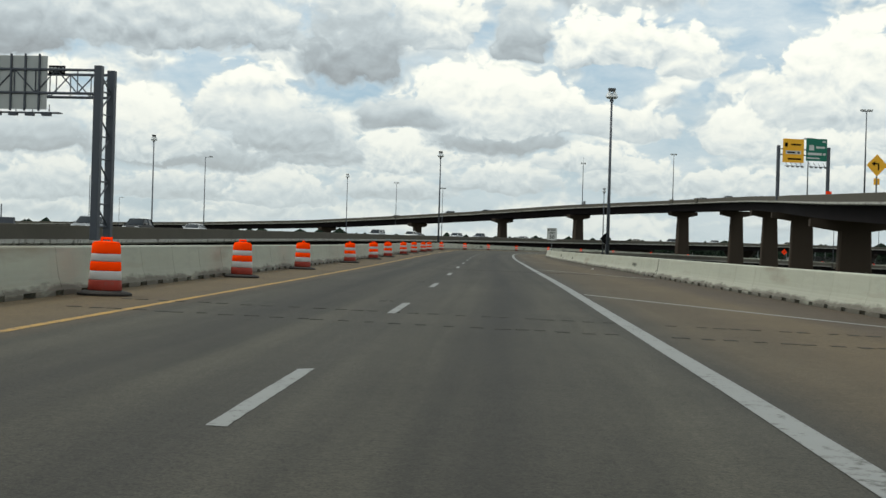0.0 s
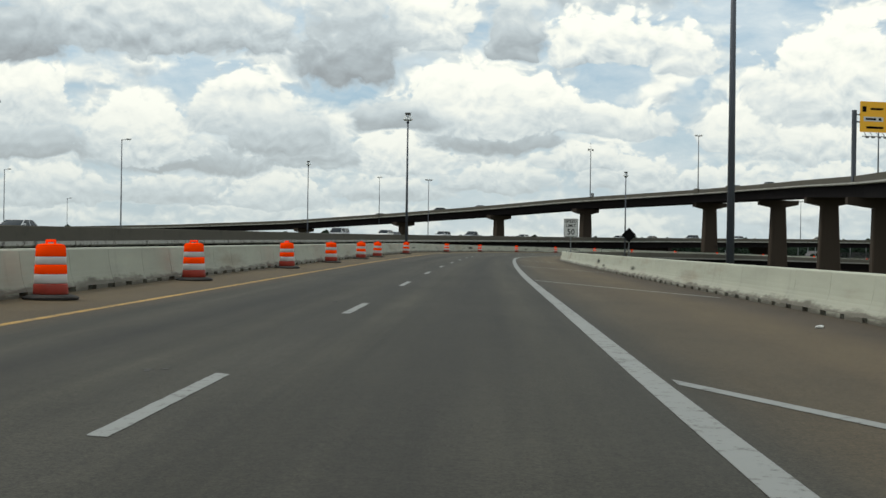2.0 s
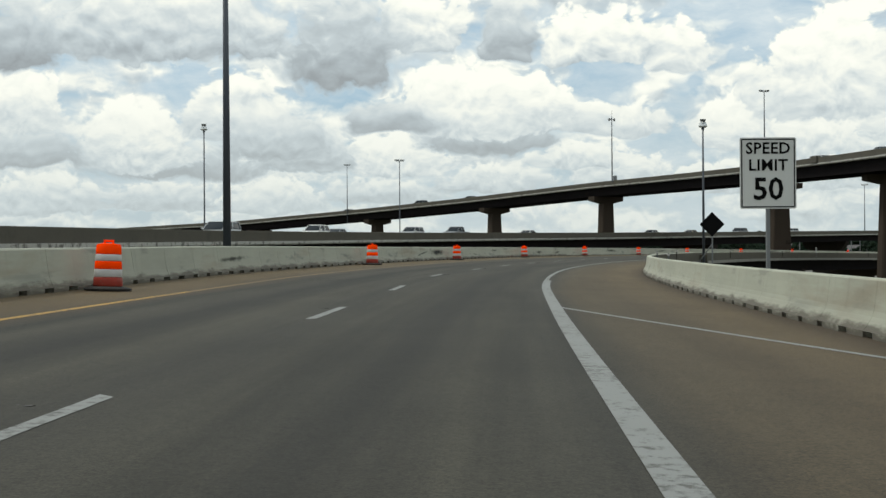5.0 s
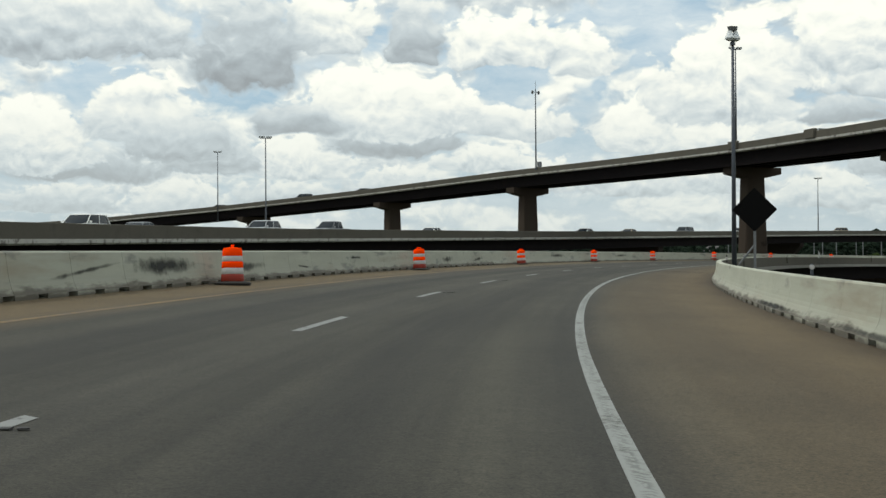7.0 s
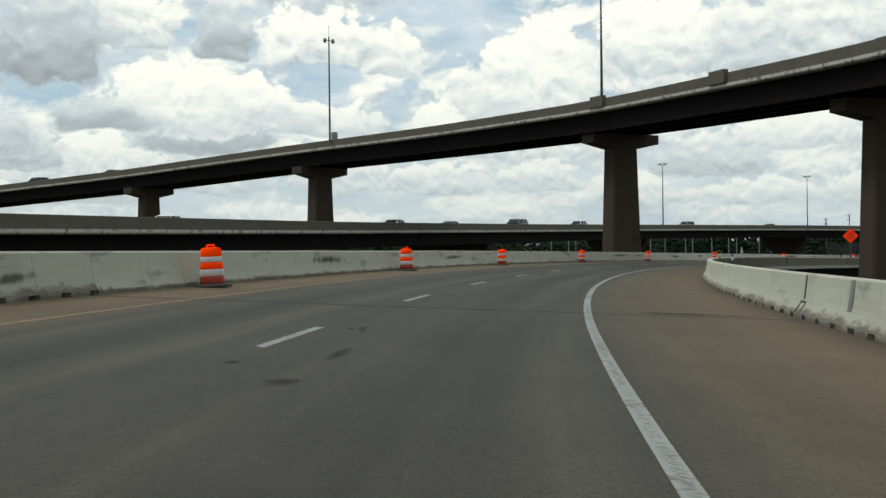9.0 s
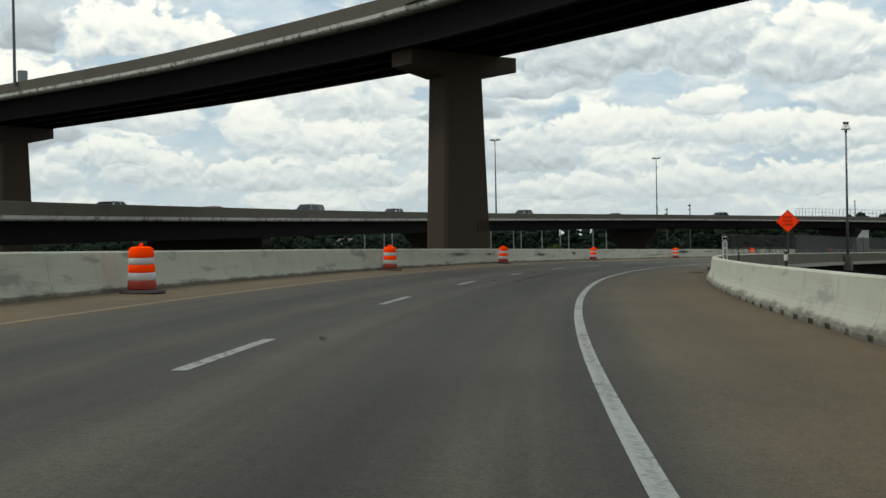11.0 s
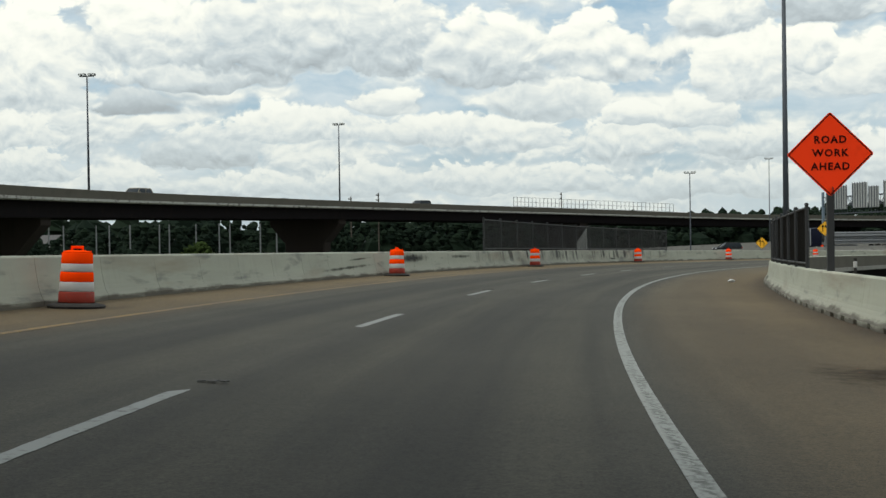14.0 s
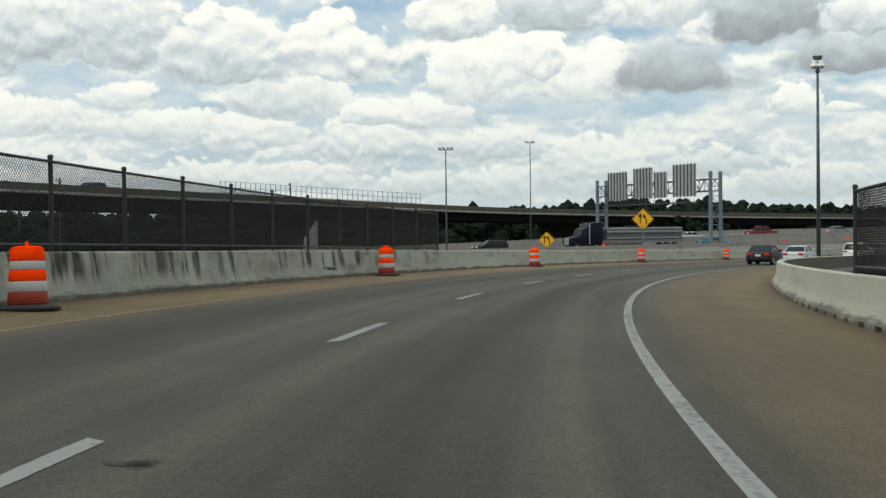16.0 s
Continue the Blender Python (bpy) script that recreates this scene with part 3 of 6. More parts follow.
    def ob(self, name, material, parent=None, label="", smooth=False, round_by=0.0):
        me = bpy.data.meshes.new(name)
        me.from_pydata(self.v, [], self.f)
        layer = me.uv_layers.new(name="road")
        loops = np.empty(len(me.loops), dtype=np.int32)
        me.loops.foreach_get("vertex_index", loops)
        layer.data.foreach_set("uv", np.array(self.uv, dtype=np.float32)[loops].ravel())
        bm = bmesh.new()
        bm.from_mesh(me)
        bmesh.ops.recalc_face_normals(bm, faces=bm.faces)
        if round_by:
            bmesh.ops.bevel(bm, geom=[e for e in bm.edges if e.calc_face_angle(0.0) > 0.2], offset=round_by, segments=2, profile=0.6, affect="EDGES", clamp_overlap=True)
        bm.to_mesh(me)
        bm.free()
        if smooth or round_by:
            me.polygons.foreach_set("use_smooth", [True] * len(me.polygons))
        me.materials.append(material)
        o = new(name, me)
        if parent:
            o.parent = parent
        if label:
            o["label"] = label
        return o


def thing(name, label, category, group="", kind="", at=None):
    e = new(name)
    if at is not None:
        e.matrix_basis = at
    return tagged(e, label, category, group, kind)


class Line:
    """A smooth plan line with heights: at(s, across, up) gives a place, across to the right."""

    def bank(self, s):
        return 0.0

    def at(self, s, u=0.0, dz=0.0):
        x, y, h, z = (float(np.interp(s, self.s, c)) for c in (self.x, self.y, self.h, self.z))
        return (x + math.cos(h) * u, y - math.sin(h) * u, z + dz - self.bank(s) * u)

    def place(self, s, u=0.0, dz=0.0):
        x, y, z = self.at(s, u, dz)
        return pose(x, y, z, 0, 0, -math.degrees(float(np.interp(s, self.s, self.h))))


class Ramp(Line):
    def __init__(self, knots, heights, start):
        k = np.array(knots)
        self.s = np.arange(k[0, 0], k[-1, 0] + 0.1, 1.0)
        h = np.interp(self.s, k[:, 0], np.radians(k[:, 1]))
        w = np.hanning(25)
        self.h = np.convolve(np.pad(h, 12, "edge"), w / w.sum(), "valid")
        mid = (self.h[1:] + self.h[:-1]) / 2
        i = int(np.argmin(abs(self.s)))
        self.x, self.y = np.r_[0, np.cumsum(np.sin(mid))], np.r_[0, np.cumsum(np.cos(mid))]
        self.x += start[0] - self.x[i]
        self.y += start[1] - self.y[i]
        g = np.array(heights)
        z = np.interp(self.s, g[:, 0], g[:, 1])
        self.z = np.convolve(np.pad(z, 12, "edge"), w / w.sum(), "valid")

    def bank(self, s):
        return float(np.interp(s, (0, 60, 160, 260, 420, 520), (0.008, 0.012, 0.040, 0.040, 0.037, 0.025)))


class Curve(Line):
    """Through plan points (x, y, z), smoothed."""

    def __init__(self, points, soft=15):
        p = np.array(points, float)
        d = np.r_[0, np.cumsum(np.hypot(*np.diff(p[:, :2], axis=0).T))]
        s = np.arange(0, d[-1], 2.0)
        w = np.hanning(soft)
        c = []
        for k in range(3):
            v = np.interp(s, d, p[:, k])
            n = soft // 2
            v = np.r_[v[0] - (v[1] - v[0]) * np.arange(n, 0, -1), v, v[-1] + (v[-1] - v[-2]) * np.arange(1, n + 1)]
            c.append(np.convolve(v, w / w.sum(), "valid"))
        self.x, self.y, self.z = c
        self.s = np.r_[0, np.cumsum(np.hypot(np.diff(self.x), np.diff(self.y)))]
        self.h = np.unwrap(np.arctan2(np.gradient(self.x), np.gradient(self.y)))

    def near(self, x, y):
        return float(self.s[int(np.argmin((self.x - x) ** 2 + (self.y - y) ** 2))])


# ---- the ramp ----
ROAD = Ramp(
    [(-60, 4.04), (0, 4.04), (20, 4.34), (40, 4.16), (60, 3.93), (80, 3.73), (100, 4.13), (120, 4.65), (140, 4.97), (160, 6.35), (180, 9.28), (200, 12.68),
     (220, 16.35), (240, 19.9), (260, 23.32), (280, 26.8), (300, 30.38), (320, 34.4), (340, 39.06), (360, 44.07), (380, 49.12), (400, 54.21), (420, 59.4), (440, 65.0),
     (460, 70.6), (500, 79), (560, 88), (640, 94), (760, 98)],
    [(-60, -0.52), (15, -0.22), (65, -0.02), (115, 0.20), (165, 0.38), (215, 0.44), (240, 0.44), (265, 0.39), (290, 0.31), (315, 0.155), (340, -0.05), (365, -0.355),
     (390, -0.70), (415, -1.07), (440, -1.49), (470, -2.03), (495, -2.5), (520, -2.95), (560, -3.3), (640, -3.5), (760, -3.6)], (0.0, 0.0))


def edge(s):
    """How far the right edge line lies to the right of the ramp's line."""
    return float(np.interp(s, (-60, 10, 35, 60, 100, 130, 160, 190, 210, 240, 270, 317, 340, 365, 400, 440, 480),
                           (2.1, 1.97, 1.72, 1.38, 1.05, 0.78, 0.52, 0.48, 0.58, 0.66, 0.60, 0.49, 0.62, 0.84, 1.02, 1.3, 1.4)))


def left_wall(s):
    return edge(s) - 9.4


def right_wall(s):
    return edge(s) + float(np.interp(s, (-60, 0, 25, 44, 70, 106, 140, 170, 250, 300, 326, 345, 384, 395, 415, 430, 760), (6.15, 5.8, 5.45, 5.05, 4.85, 4.5, 4.2, 3.9, 3.85, 3.45, 3.52, 3.85, 3.98, 3.8, 3.62, 3.75, 4.4)))

road = Build()
cols = [-9.6, -8.4, -7.37, -5.5, -3.66, -1.8, 0.0, 1.2, 2.6]
stations = list(range(-60, 761, 2))
for s in stations:
    e, r = edge(s), right_wall(s)
    for c in cols + [None]:
        u = r + 0.12 if c is None else e + c
        road.v.append(ROAD.at(s, u))
        road.uv.append((u - e, s))
n = len(cols) + 1
road.f = [(i * n + k, i * n + k + 1, (i + 1) * n + k + 1, (i + 1) * n + k) for i in range(len(stations) - 1) for k in range(n - 1)]
road = tagged(road.ob("road", PAVE), "worn grey pavement of a two-lane ramp with tan dusty shoulders", "road", kind="structure")


def marking(name, s0, s1, a, b, material, step=2.0):
    """A painted band between two offsets from the edge line, 4 mm proud."""
    w = Build()
    count = max(1, round((s1 - s0) / step))
    for i in range(count + 1):
        s = s0 + (s1 - s0) * i / count
        for c in (a, b):
            drift = float(np.interp(s, (10, 30, 95, 150, 160, 185, 235, 262, 300, 340, 365), (-0.03, -0.05, -0.04, 0.065, 0.03, 0.03, 0.08, 0.0, -0.05, 0.02, 0.0))) if name == "edge_line" else 0.0
            w.v.append(ROAD.at(s, edge(s) + c + drift, 0.004))
            w.uv.append((c, s))
    w.f = [(2 * i, 2 * i + 1, 2 * i + 3, 2 * i + 2) for i in range(count)]
    return w.ob(name, material, road)


def wander(s):
    """Sideways drift of the hand-laid lane dashes."""
    return float(np.interp(s, (155, 166, 172, 184, 380, 396, 412, 430), (0, -0.25, -0.25, 0, 0, 0.13, 0.13, 0.05)))


def dash(s0, s1, material):
    """A lane dash with chipped edges and ragged ends."""
    rnd = random.Random(int(s1 * 10))
    w = Build()
    count = 26
    for i in range(count + 1):
        for c in (-0.07, 0.07):
            q = s0 + (s1 - s0) * i / count + (rnd.uniform(-0.12, 0.12) if i in (0, count) else 0.0)
            w.v.append(ROAD.at(q, edge(q) - 3.66 + wander(q) + c * rnd.uniform(0.9, 1.03), 0.004))
            w.uv.append((c, q))
    w.f = [(2 * i, 2 * i + 1, 2 * i + 3, 2 * i + 2) for i in range(count)]
    return w.ob("lane_dash", material, road)


marking("edge_line", -60, 166.8, -0.12, 0.12, WHITE_LINE)["label"] = "wide white edge line"
marking("edge_line", 166.8, 600, -0.115, 0.025, RIBBED_LINE)["label"] = "worn white edge line with ribbed wear"
marking("yellow_line", -60, 150, -7.44, -7.30, YELLOW_LINE)["label"] = "yellow edge line"
marking("yellow_line", 150, 600, -7.44, -7.30, FADED_YELLOW)["label"] = "faded yellow edge line"
DASHES = [-1.5, 10.5, 22.5, 34.3, 46.6, 59.8, 72.0, 84.6, 96.8, 109.2, 121.6, 134.0, 146.4, 157.4, 170.2, 183.4, 194.8, 206.3, 217.9, 229.9, 241.5, 253.2, 264.9, 276.6, 288.2, 299.9,
          311.5, 323.0, 334.6, 345.2, 355.6, 366.6, 378.3, 389.4, 400.4, 410.9, 422.5, 434.0, 445.5, 457, 468.5, 480, 491.5, 503, 514.5]
for s in DASHES:
    dash(s - 3.4, s, WORN_LINE if 250 < s < 345 else WHITE_LINE)
for s in (-1.0, 29.9, 60.0, 90.0, 118.5, 148.5):
    w = Build()
    for k in range(9):
        f = k / 8
        for d in (0.0, 0.42):
            q = s - 10.2 * f + d
            w.v.append(ROAD.at(q, edge(s) + 0.15 + (right_wall(s - 10) - edge(s) - 0.6) * f, 0.005))
            w.uv.append((f, d))
    w.f = [(2 * i, 2 * i + 1, 2 * i + 3, 2 * i + 2) for i in range(8)]
    w.ob("gore_stripe", WHITE_LINE, road, "slanting white shoulder stripe")
# expansion joints across the deck
for s in (53.2, 247.5):
    w = Build()
    w.sweep(ROAD, s, s + 0.07, 0.07, lambda q: [(left_wall(q), 0.003), (right_wall(q), 0.003), (right_wall(q), 0.006), (left_wall(q), 0.006)])
    w.ob("expansion_joint", JOINT, road, "dark rubber joint across the deck")
rnd = random.Random(4)
for s, gap in ((18.9, 0.31), (16.3, 0.27)):
    u = left_wall(s) + 0.9
    while u < right_wall(s) - 1.0:
        u += gap * rnd.uniform(0.75, 1.5)
        if abs(u - edge(s)) < 0.25:
            continue
        w = Build()
        q = s + 0.35 - 0.16 * (u - edge(s) + 2.0) + rnd.uniform(-0.06, 0.06)
        w.box((0, 0, 0.002), (rnd.uniform(0.13, 0.22), rnd.uniform(0.1, 0.2), 0.004), ROAD.place(q, u) @ pose(0, 0, 0, 0, math.degrees(ROAD.bank(q)), 6))
        w.ob("patch", DARK_PATCH, road)


# ---- edge barriers ----
def wall_section(base, side, low, high):
    """Sloped-face barrier; side -1: body to the left of its face."""
    if side > 0:
        face = [(0.0, 0.09), (0.05, 0.15), (0.095, 0.22), (0.13, 0.29), (0.155, 0.37), (0.175, 0.48), (0.195, 0.64), (0.21, 0.80)]
    else:
        face = [(0.0, 0.09), (0.03, 0.14), (0.06, 0.21), (0.085, 0.29), (0.105, 0.38), (0.125, 0.50), (0.145, 0.65), (0.165, 0.80)]
    top = [(face[-1][0] + 0.025, 0.83), (0.41, 0.83), (0.43, 0.80)]
    rows = face + top + [(0.43, 0.09)] if low > 0 else [(0.0, 0.0)] + face + top + [(0.43, 0.0)]
    return [(base + side * d, z) for d, z in rows]


def foot_section(base, side):
    return [(base, 0.0), (base, 0.09), (base + side * 0.43, 0.09), (base + side * 0.43, 0.0)]


SEG = 2.5


def barrier(name, wall, side, s0, s1, notched, label, material):
    e = thing(name, label, "barrier", kind="structure")
    s = s0
    while s < s1 - 0.1:
        q = min(s + SEG, s1)
        w = Build()
        a, b = s + 0.005, q - 0.005
        cut = notched(s)
        w.sweep(ROAD, a, b, 2.5, lambda t: wall_section(wall(t), side, 0.09 if cut else 0.0, 0.83))
        if cut:
            for k in range(2):
                f0 = s + k * 1.25 + (0.005 if k == 0 else 0.0)
                w.sweep(ROAD, f0, min(f0 + (0.80 if side < 0 else 0.90) + 0.1 * math.sin(s + 2 * k), b), 1.2, lambda t: foot_section(wall(t), side))
            # the drain slots end inside the wall
            w.sweep(ROAD, a, b, 2.5, lambda t: [(wall(t) + side * 0.40, 0.0), (wall(t) + side * 0.40, 0.095), (wall(t) + side * 0.43, 0.095), (wall(t) + side * 0.43, 0.0)])
        w.ob("barrier_segment", material, e)
        s = q
    return e


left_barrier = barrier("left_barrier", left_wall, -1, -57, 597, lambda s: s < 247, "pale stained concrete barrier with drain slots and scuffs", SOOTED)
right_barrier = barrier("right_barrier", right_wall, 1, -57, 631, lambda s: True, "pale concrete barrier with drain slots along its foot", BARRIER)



def scuff_material(name, tint, amount):
    """A rubbed tyre mark, fading out raggedly towards its rim."""
    m = bpy.data.materials.new(name)
    m.use_nodes = True
    t = m.node_tree
    b = t.nodes["Principled BSDF"]
    b.inputs["Base Color"].default_value, b.inputs["Roughness"].default_value = (*tint, 1), 0.9
    b.inputs["Specular IOR Level"].default_value = 0.1
    uv = nd(t, "ShaderNodeUVMap", uv_map="road").outputs[0]
    co = nd(t, "ShaderNodeTexCoord").outputs["Object"]
    d = nd(t, "ShaderNodeVectorMath", operation="LENGTH")
    t.links.new(uv, d.inputs[0])
    body = mth(t, "SUBTRACT", mth(t, "MULTIPLY_ADD", noise_tex(t, co, 2.4, 6, 0.65), 1.5, 0.05), d.outputs["Value"])
    t.links.new(mth(t, "MULTIPLY", ramp(t, body, [(0.0, 0.0), (0.65, 1.0)]), amount), b.inputs["Alpha"])
    return m


SCUFF = scuff_material("tyre_scuff", (0.045, 0.046, 0.043), 0.9)
FAINT_SCUFF = scuff_material("faint_tyre_scuff", (0.085, 0.085, 0.075), 0.75)
RUST_SCUFF = scuff_material("rust_scuff", (0.15, 0.105, 0.065), 0.5)


def scuff(parent, wall, side, s0, s1, z0, z1, material, slope=0.0):
    """A mark on the face of a barrier from s0 to s1, climbing by slope, 4 mm proud."""
    b = Build()
    nx, nz = 10, 5
    profile = [(abs(p - wall(s0)), z) for p, z in wall_section(wall(s0), side, 0.0, 0.83)[1:9]]
    for i in range(nx + 1):
        for k in range(nz + 1):
            f, g = i / nx, k / nz
            z = min(0.79, max(0.1, z0 + (z1 - z0) * g + slope * f))
            d = float(np.interp(z, [q[1] for q in profile], [q[0] for q in profile])) - 0.004
            q = s0 + (s1 - s0) * f
            b.v.append(ROAD.at(q, wall(q) + side * d, z))
            b.uv.append((2 * f - 1, 2 * g - 1))
    b.f = [(i * (nz + 1) + k, i * (nz + 1) + k + 1, (i + 1) * (nz + 1) + k + 1, (i + 1) * (nz + 1) + k) for i in range(nx) for k in range(nz)]
    return b.ob("scuff_mark", material, parent, "dark rubbed tyre mark" if material is not RUST_SCUFF else "rusty brown rubbed mark")


for s0, s1, z0, z1, m, slope in ((200.4, 205.4, 0.24, 0.74, SCUFF, 0.04), (196.5, 200.6, 0.22, 0.34, FAINT_SCUFF, 0.34), (206.5, 211.0, 0.2, 0.5, FAINT_SCUFF, 0.1), (220.0, 222.4, 0.5, 0.66, SCUFF, 0.0), (213.5, 215.5, 0.34, 0.44, SCUFF, -0.12),
                                 (333.8, 339.6, 0.36, 0.68, FAINT_SCUFF, 0.04), (341.5, 344.5, 0.4, 0.66, FAINT_SCUFF, 0.0), (352.0, 357.0, 0.3, 0.6, FAINT_SCUFF, 0.0), (362.0, 363.6, 0.36, 0.7, SCUFF, 0.0),
                                 (389.8, 395.6, 0.34, 0.78, SCUFF, 0.04), (381.0, 389.0, 0.16, 0.3, FAINT_SCUFF, 0.2), (384.5, 388.0, 0.5, 0.6, FAINT_SCUFF, 0.1), (398.0, 402.0, 0.5, 0.72, FAINT_SCUFF, 0.0), (428.8, 431.0, 0.24, 0.42, SCUFF, -0.1),
                                 (264.0, 270.0, 0.35, 0.7, FAINT_SCUFF, 0.0), (286.0, 292.0, 0.3, 0.6, FAINT_SCUFF, 0.1), (236.0, 239.0, 0.2, 0.6, FAINT_SCUFF, 0.0), (243.0, 246.0, 0.15, 0.4, FAINT_SCUFF, 0.2), (160.0, 164.0, 0.3, 0.5, FAINT_SCUFF, 0.1), (135.0, 138.0, 0.3, 0.6, FAINT_SCUFF, 0.0)):
    scuff(left_barrier, left_wall, -1, s0, s1, z0, z1, m, slope)
for s0, s1, z0, z1, m, slope in ((116.2, 119.2, 0.26, 0.66, SCUFF, 0.0), (113.0, 115.5, 0.16, 0.4, FAINT_SCUFF, 0.0), (100.5, 103.0, 0.2, 0.5, FAINT_SCUFF, 0.0), (329.0, 333.5, 0.2, 0.62, RUST_SCUFF, 0.0), (334.5, 338.0, 0.12, 0.36, RUST_SCUFF, 0.1),
                                 (325.0, 328.0, 0.12, 0.5, RUST_SCUFF, 0.0), (391.0, 396.0, 0.1, 0.4, FAINT_SCUFF, 0.0), (60.0, 63.0, 0.3, 0.6, FAINT_SCUFF, 0.0), (198.0, 206.0, 0.08, 0.22, SCUFF, 0.0), (188.0, 197.0, 0.08, 0.2, FAINT_SCUFF, 0.0)):
    scuff(right_barrier, right_wall, 1, s0, s1, z0, z1, m, slope)

# weathered outer faces of the edge barriers, grime and shade both in the colour
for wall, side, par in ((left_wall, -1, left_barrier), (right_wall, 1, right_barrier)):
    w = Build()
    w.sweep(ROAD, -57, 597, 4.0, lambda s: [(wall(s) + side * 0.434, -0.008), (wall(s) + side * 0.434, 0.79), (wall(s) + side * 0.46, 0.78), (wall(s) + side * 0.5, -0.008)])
    w.ob("outer_face", PARAPET, par, "brown weathered outer face, shade put into its colour")

# deck edge, slab and girders of the ramp bridge
deck = thing("ramp_bridge", "concrete ramp deck on dark steel girders", "bridge", kind="structure")
w = Build()
w.sweep(ROAD, -60, 640, 4.0, lambda s: [(left_wall(s) - 0.62, -0.30), (left_wall(s) - 0.62, -0.012), (right_wall(s) + 0.62, -0.012), (right_wall(s) + 0.62, -0.30)])
w.ob("deck_slab", FASCIA, deck, "weathered concrete deck slab")
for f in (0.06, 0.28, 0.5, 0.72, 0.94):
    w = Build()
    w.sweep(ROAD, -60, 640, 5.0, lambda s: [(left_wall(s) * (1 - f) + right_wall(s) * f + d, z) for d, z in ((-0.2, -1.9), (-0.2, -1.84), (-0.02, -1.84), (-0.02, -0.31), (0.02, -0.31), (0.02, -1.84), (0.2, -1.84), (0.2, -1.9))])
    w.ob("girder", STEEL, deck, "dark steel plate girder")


GROUND_Z = -9.0


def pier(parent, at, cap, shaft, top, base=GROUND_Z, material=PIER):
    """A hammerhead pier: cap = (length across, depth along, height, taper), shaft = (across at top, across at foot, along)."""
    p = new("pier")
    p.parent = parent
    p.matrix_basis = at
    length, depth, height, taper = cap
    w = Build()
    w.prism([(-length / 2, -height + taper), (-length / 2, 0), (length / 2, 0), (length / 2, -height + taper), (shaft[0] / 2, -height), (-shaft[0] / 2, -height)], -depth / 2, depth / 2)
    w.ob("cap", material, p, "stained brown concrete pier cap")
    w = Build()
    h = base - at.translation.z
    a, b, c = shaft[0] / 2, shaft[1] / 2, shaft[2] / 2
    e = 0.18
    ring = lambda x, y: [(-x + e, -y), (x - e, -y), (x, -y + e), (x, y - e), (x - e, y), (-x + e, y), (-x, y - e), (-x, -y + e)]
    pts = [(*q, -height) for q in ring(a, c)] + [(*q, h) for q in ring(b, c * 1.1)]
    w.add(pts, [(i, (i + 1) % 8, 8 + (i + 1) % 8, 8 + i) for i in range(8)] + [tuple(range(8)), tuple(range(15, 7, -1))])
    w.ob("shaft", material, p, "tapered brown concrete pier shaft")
    return p


for s in (-20, 22, 64, 106, 148, 190, 232, 274, 316, 358, 400, 442):
    pier(deck, ROAD.place(s, edge(s) - 2.7, -1.92), (11.0, 1.6, 1.4, 0.5), (4.2, 3.6, 1.5), 0)


# ---- bridges over and beside the ramp ----
def bridge(name, line, s0, s1, half, label, girder, girders, far=0.0, step=6.0, tops=0.86):
    """A girder bridge whose near parapet top follows the line; the deck reaches to the left by its width."""
    e = thing(name, label, "bridge", kind="structure")
    width = 2 * half
    drop = tops
    for side, u in (("near", 0.0), ("far", -width)):
        d = -1 if side == "near" else 1
        w = Build()
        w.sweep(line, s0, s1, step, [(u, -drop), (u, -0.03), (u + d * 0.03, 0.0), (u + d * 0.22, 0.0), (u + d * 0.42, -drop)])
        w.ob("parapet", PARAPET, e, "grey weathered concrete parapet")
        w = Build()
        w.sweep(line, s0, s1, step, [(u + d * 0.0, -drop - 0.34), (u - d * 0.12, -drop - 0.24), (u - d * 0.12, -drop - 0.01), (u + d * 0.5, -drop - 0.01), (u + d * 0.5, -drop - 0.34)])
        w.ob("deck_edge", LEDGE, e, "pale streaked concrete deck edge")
    w = Build()
    w.sweep(line, s0, s1, step, [(-0.5, -drop - 0.3), (-0.5, -drop - 0.02), (-width + 0.5, -drop - 0.02), (-width + 0.5, -drop - 0.3)])
    w.ob("deck_slab", DECK_TOP, e)
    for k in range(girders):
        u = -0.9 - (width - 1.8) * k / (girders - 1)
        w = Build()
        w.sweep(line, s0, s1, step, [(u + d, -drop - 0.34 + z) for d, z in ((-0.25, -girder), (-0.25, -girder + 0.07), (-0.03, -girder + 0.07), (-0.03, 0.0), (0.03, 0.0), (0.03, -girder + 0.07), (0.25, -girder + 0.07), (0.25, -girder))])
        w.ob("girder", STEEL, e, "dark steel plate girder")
    return e


FLY = Curve([(30, 0, 3.4), (36, 60, 5.0), (42.5, 112, 7.2), (47.5, 143, 8.5), (57, 188, 10.6), (63.5, 214, 11.8), (70, 256, 13.7), (73, 297, 15.1), (69.2, 334, 15.8), (60, 362, 15.95), (47, 386, 15.7), (24, 420, 14.3), (-6, 455, 12.6),
             (-44, 492, 10.6), (-92, 530, 9.3), (-150, 565, 8.3), (-230, 600, 7.6)])
HALF_FLY = 4.3


class Shifted(Line):
    """A line beside another one, seen with its across direction turned round."""

    def __init__(self, line, off):
        pts = [line.at(s, off) for s in line.s]
        self.x, self.y, self.z = (np.array(c) for c in zip(*pts))
        self.s, self.h = line.s, line.h


FLY_EAST = Shifted(FLY, 2 * HALF_FLY)
flyover = bridge("flyover_bridge", FLY_EAST, 0, float(FLY.s[-1]) - 2, HALF_FLY, "high curved flyover with grey parapets and dark steel girders", 1.75, 4)
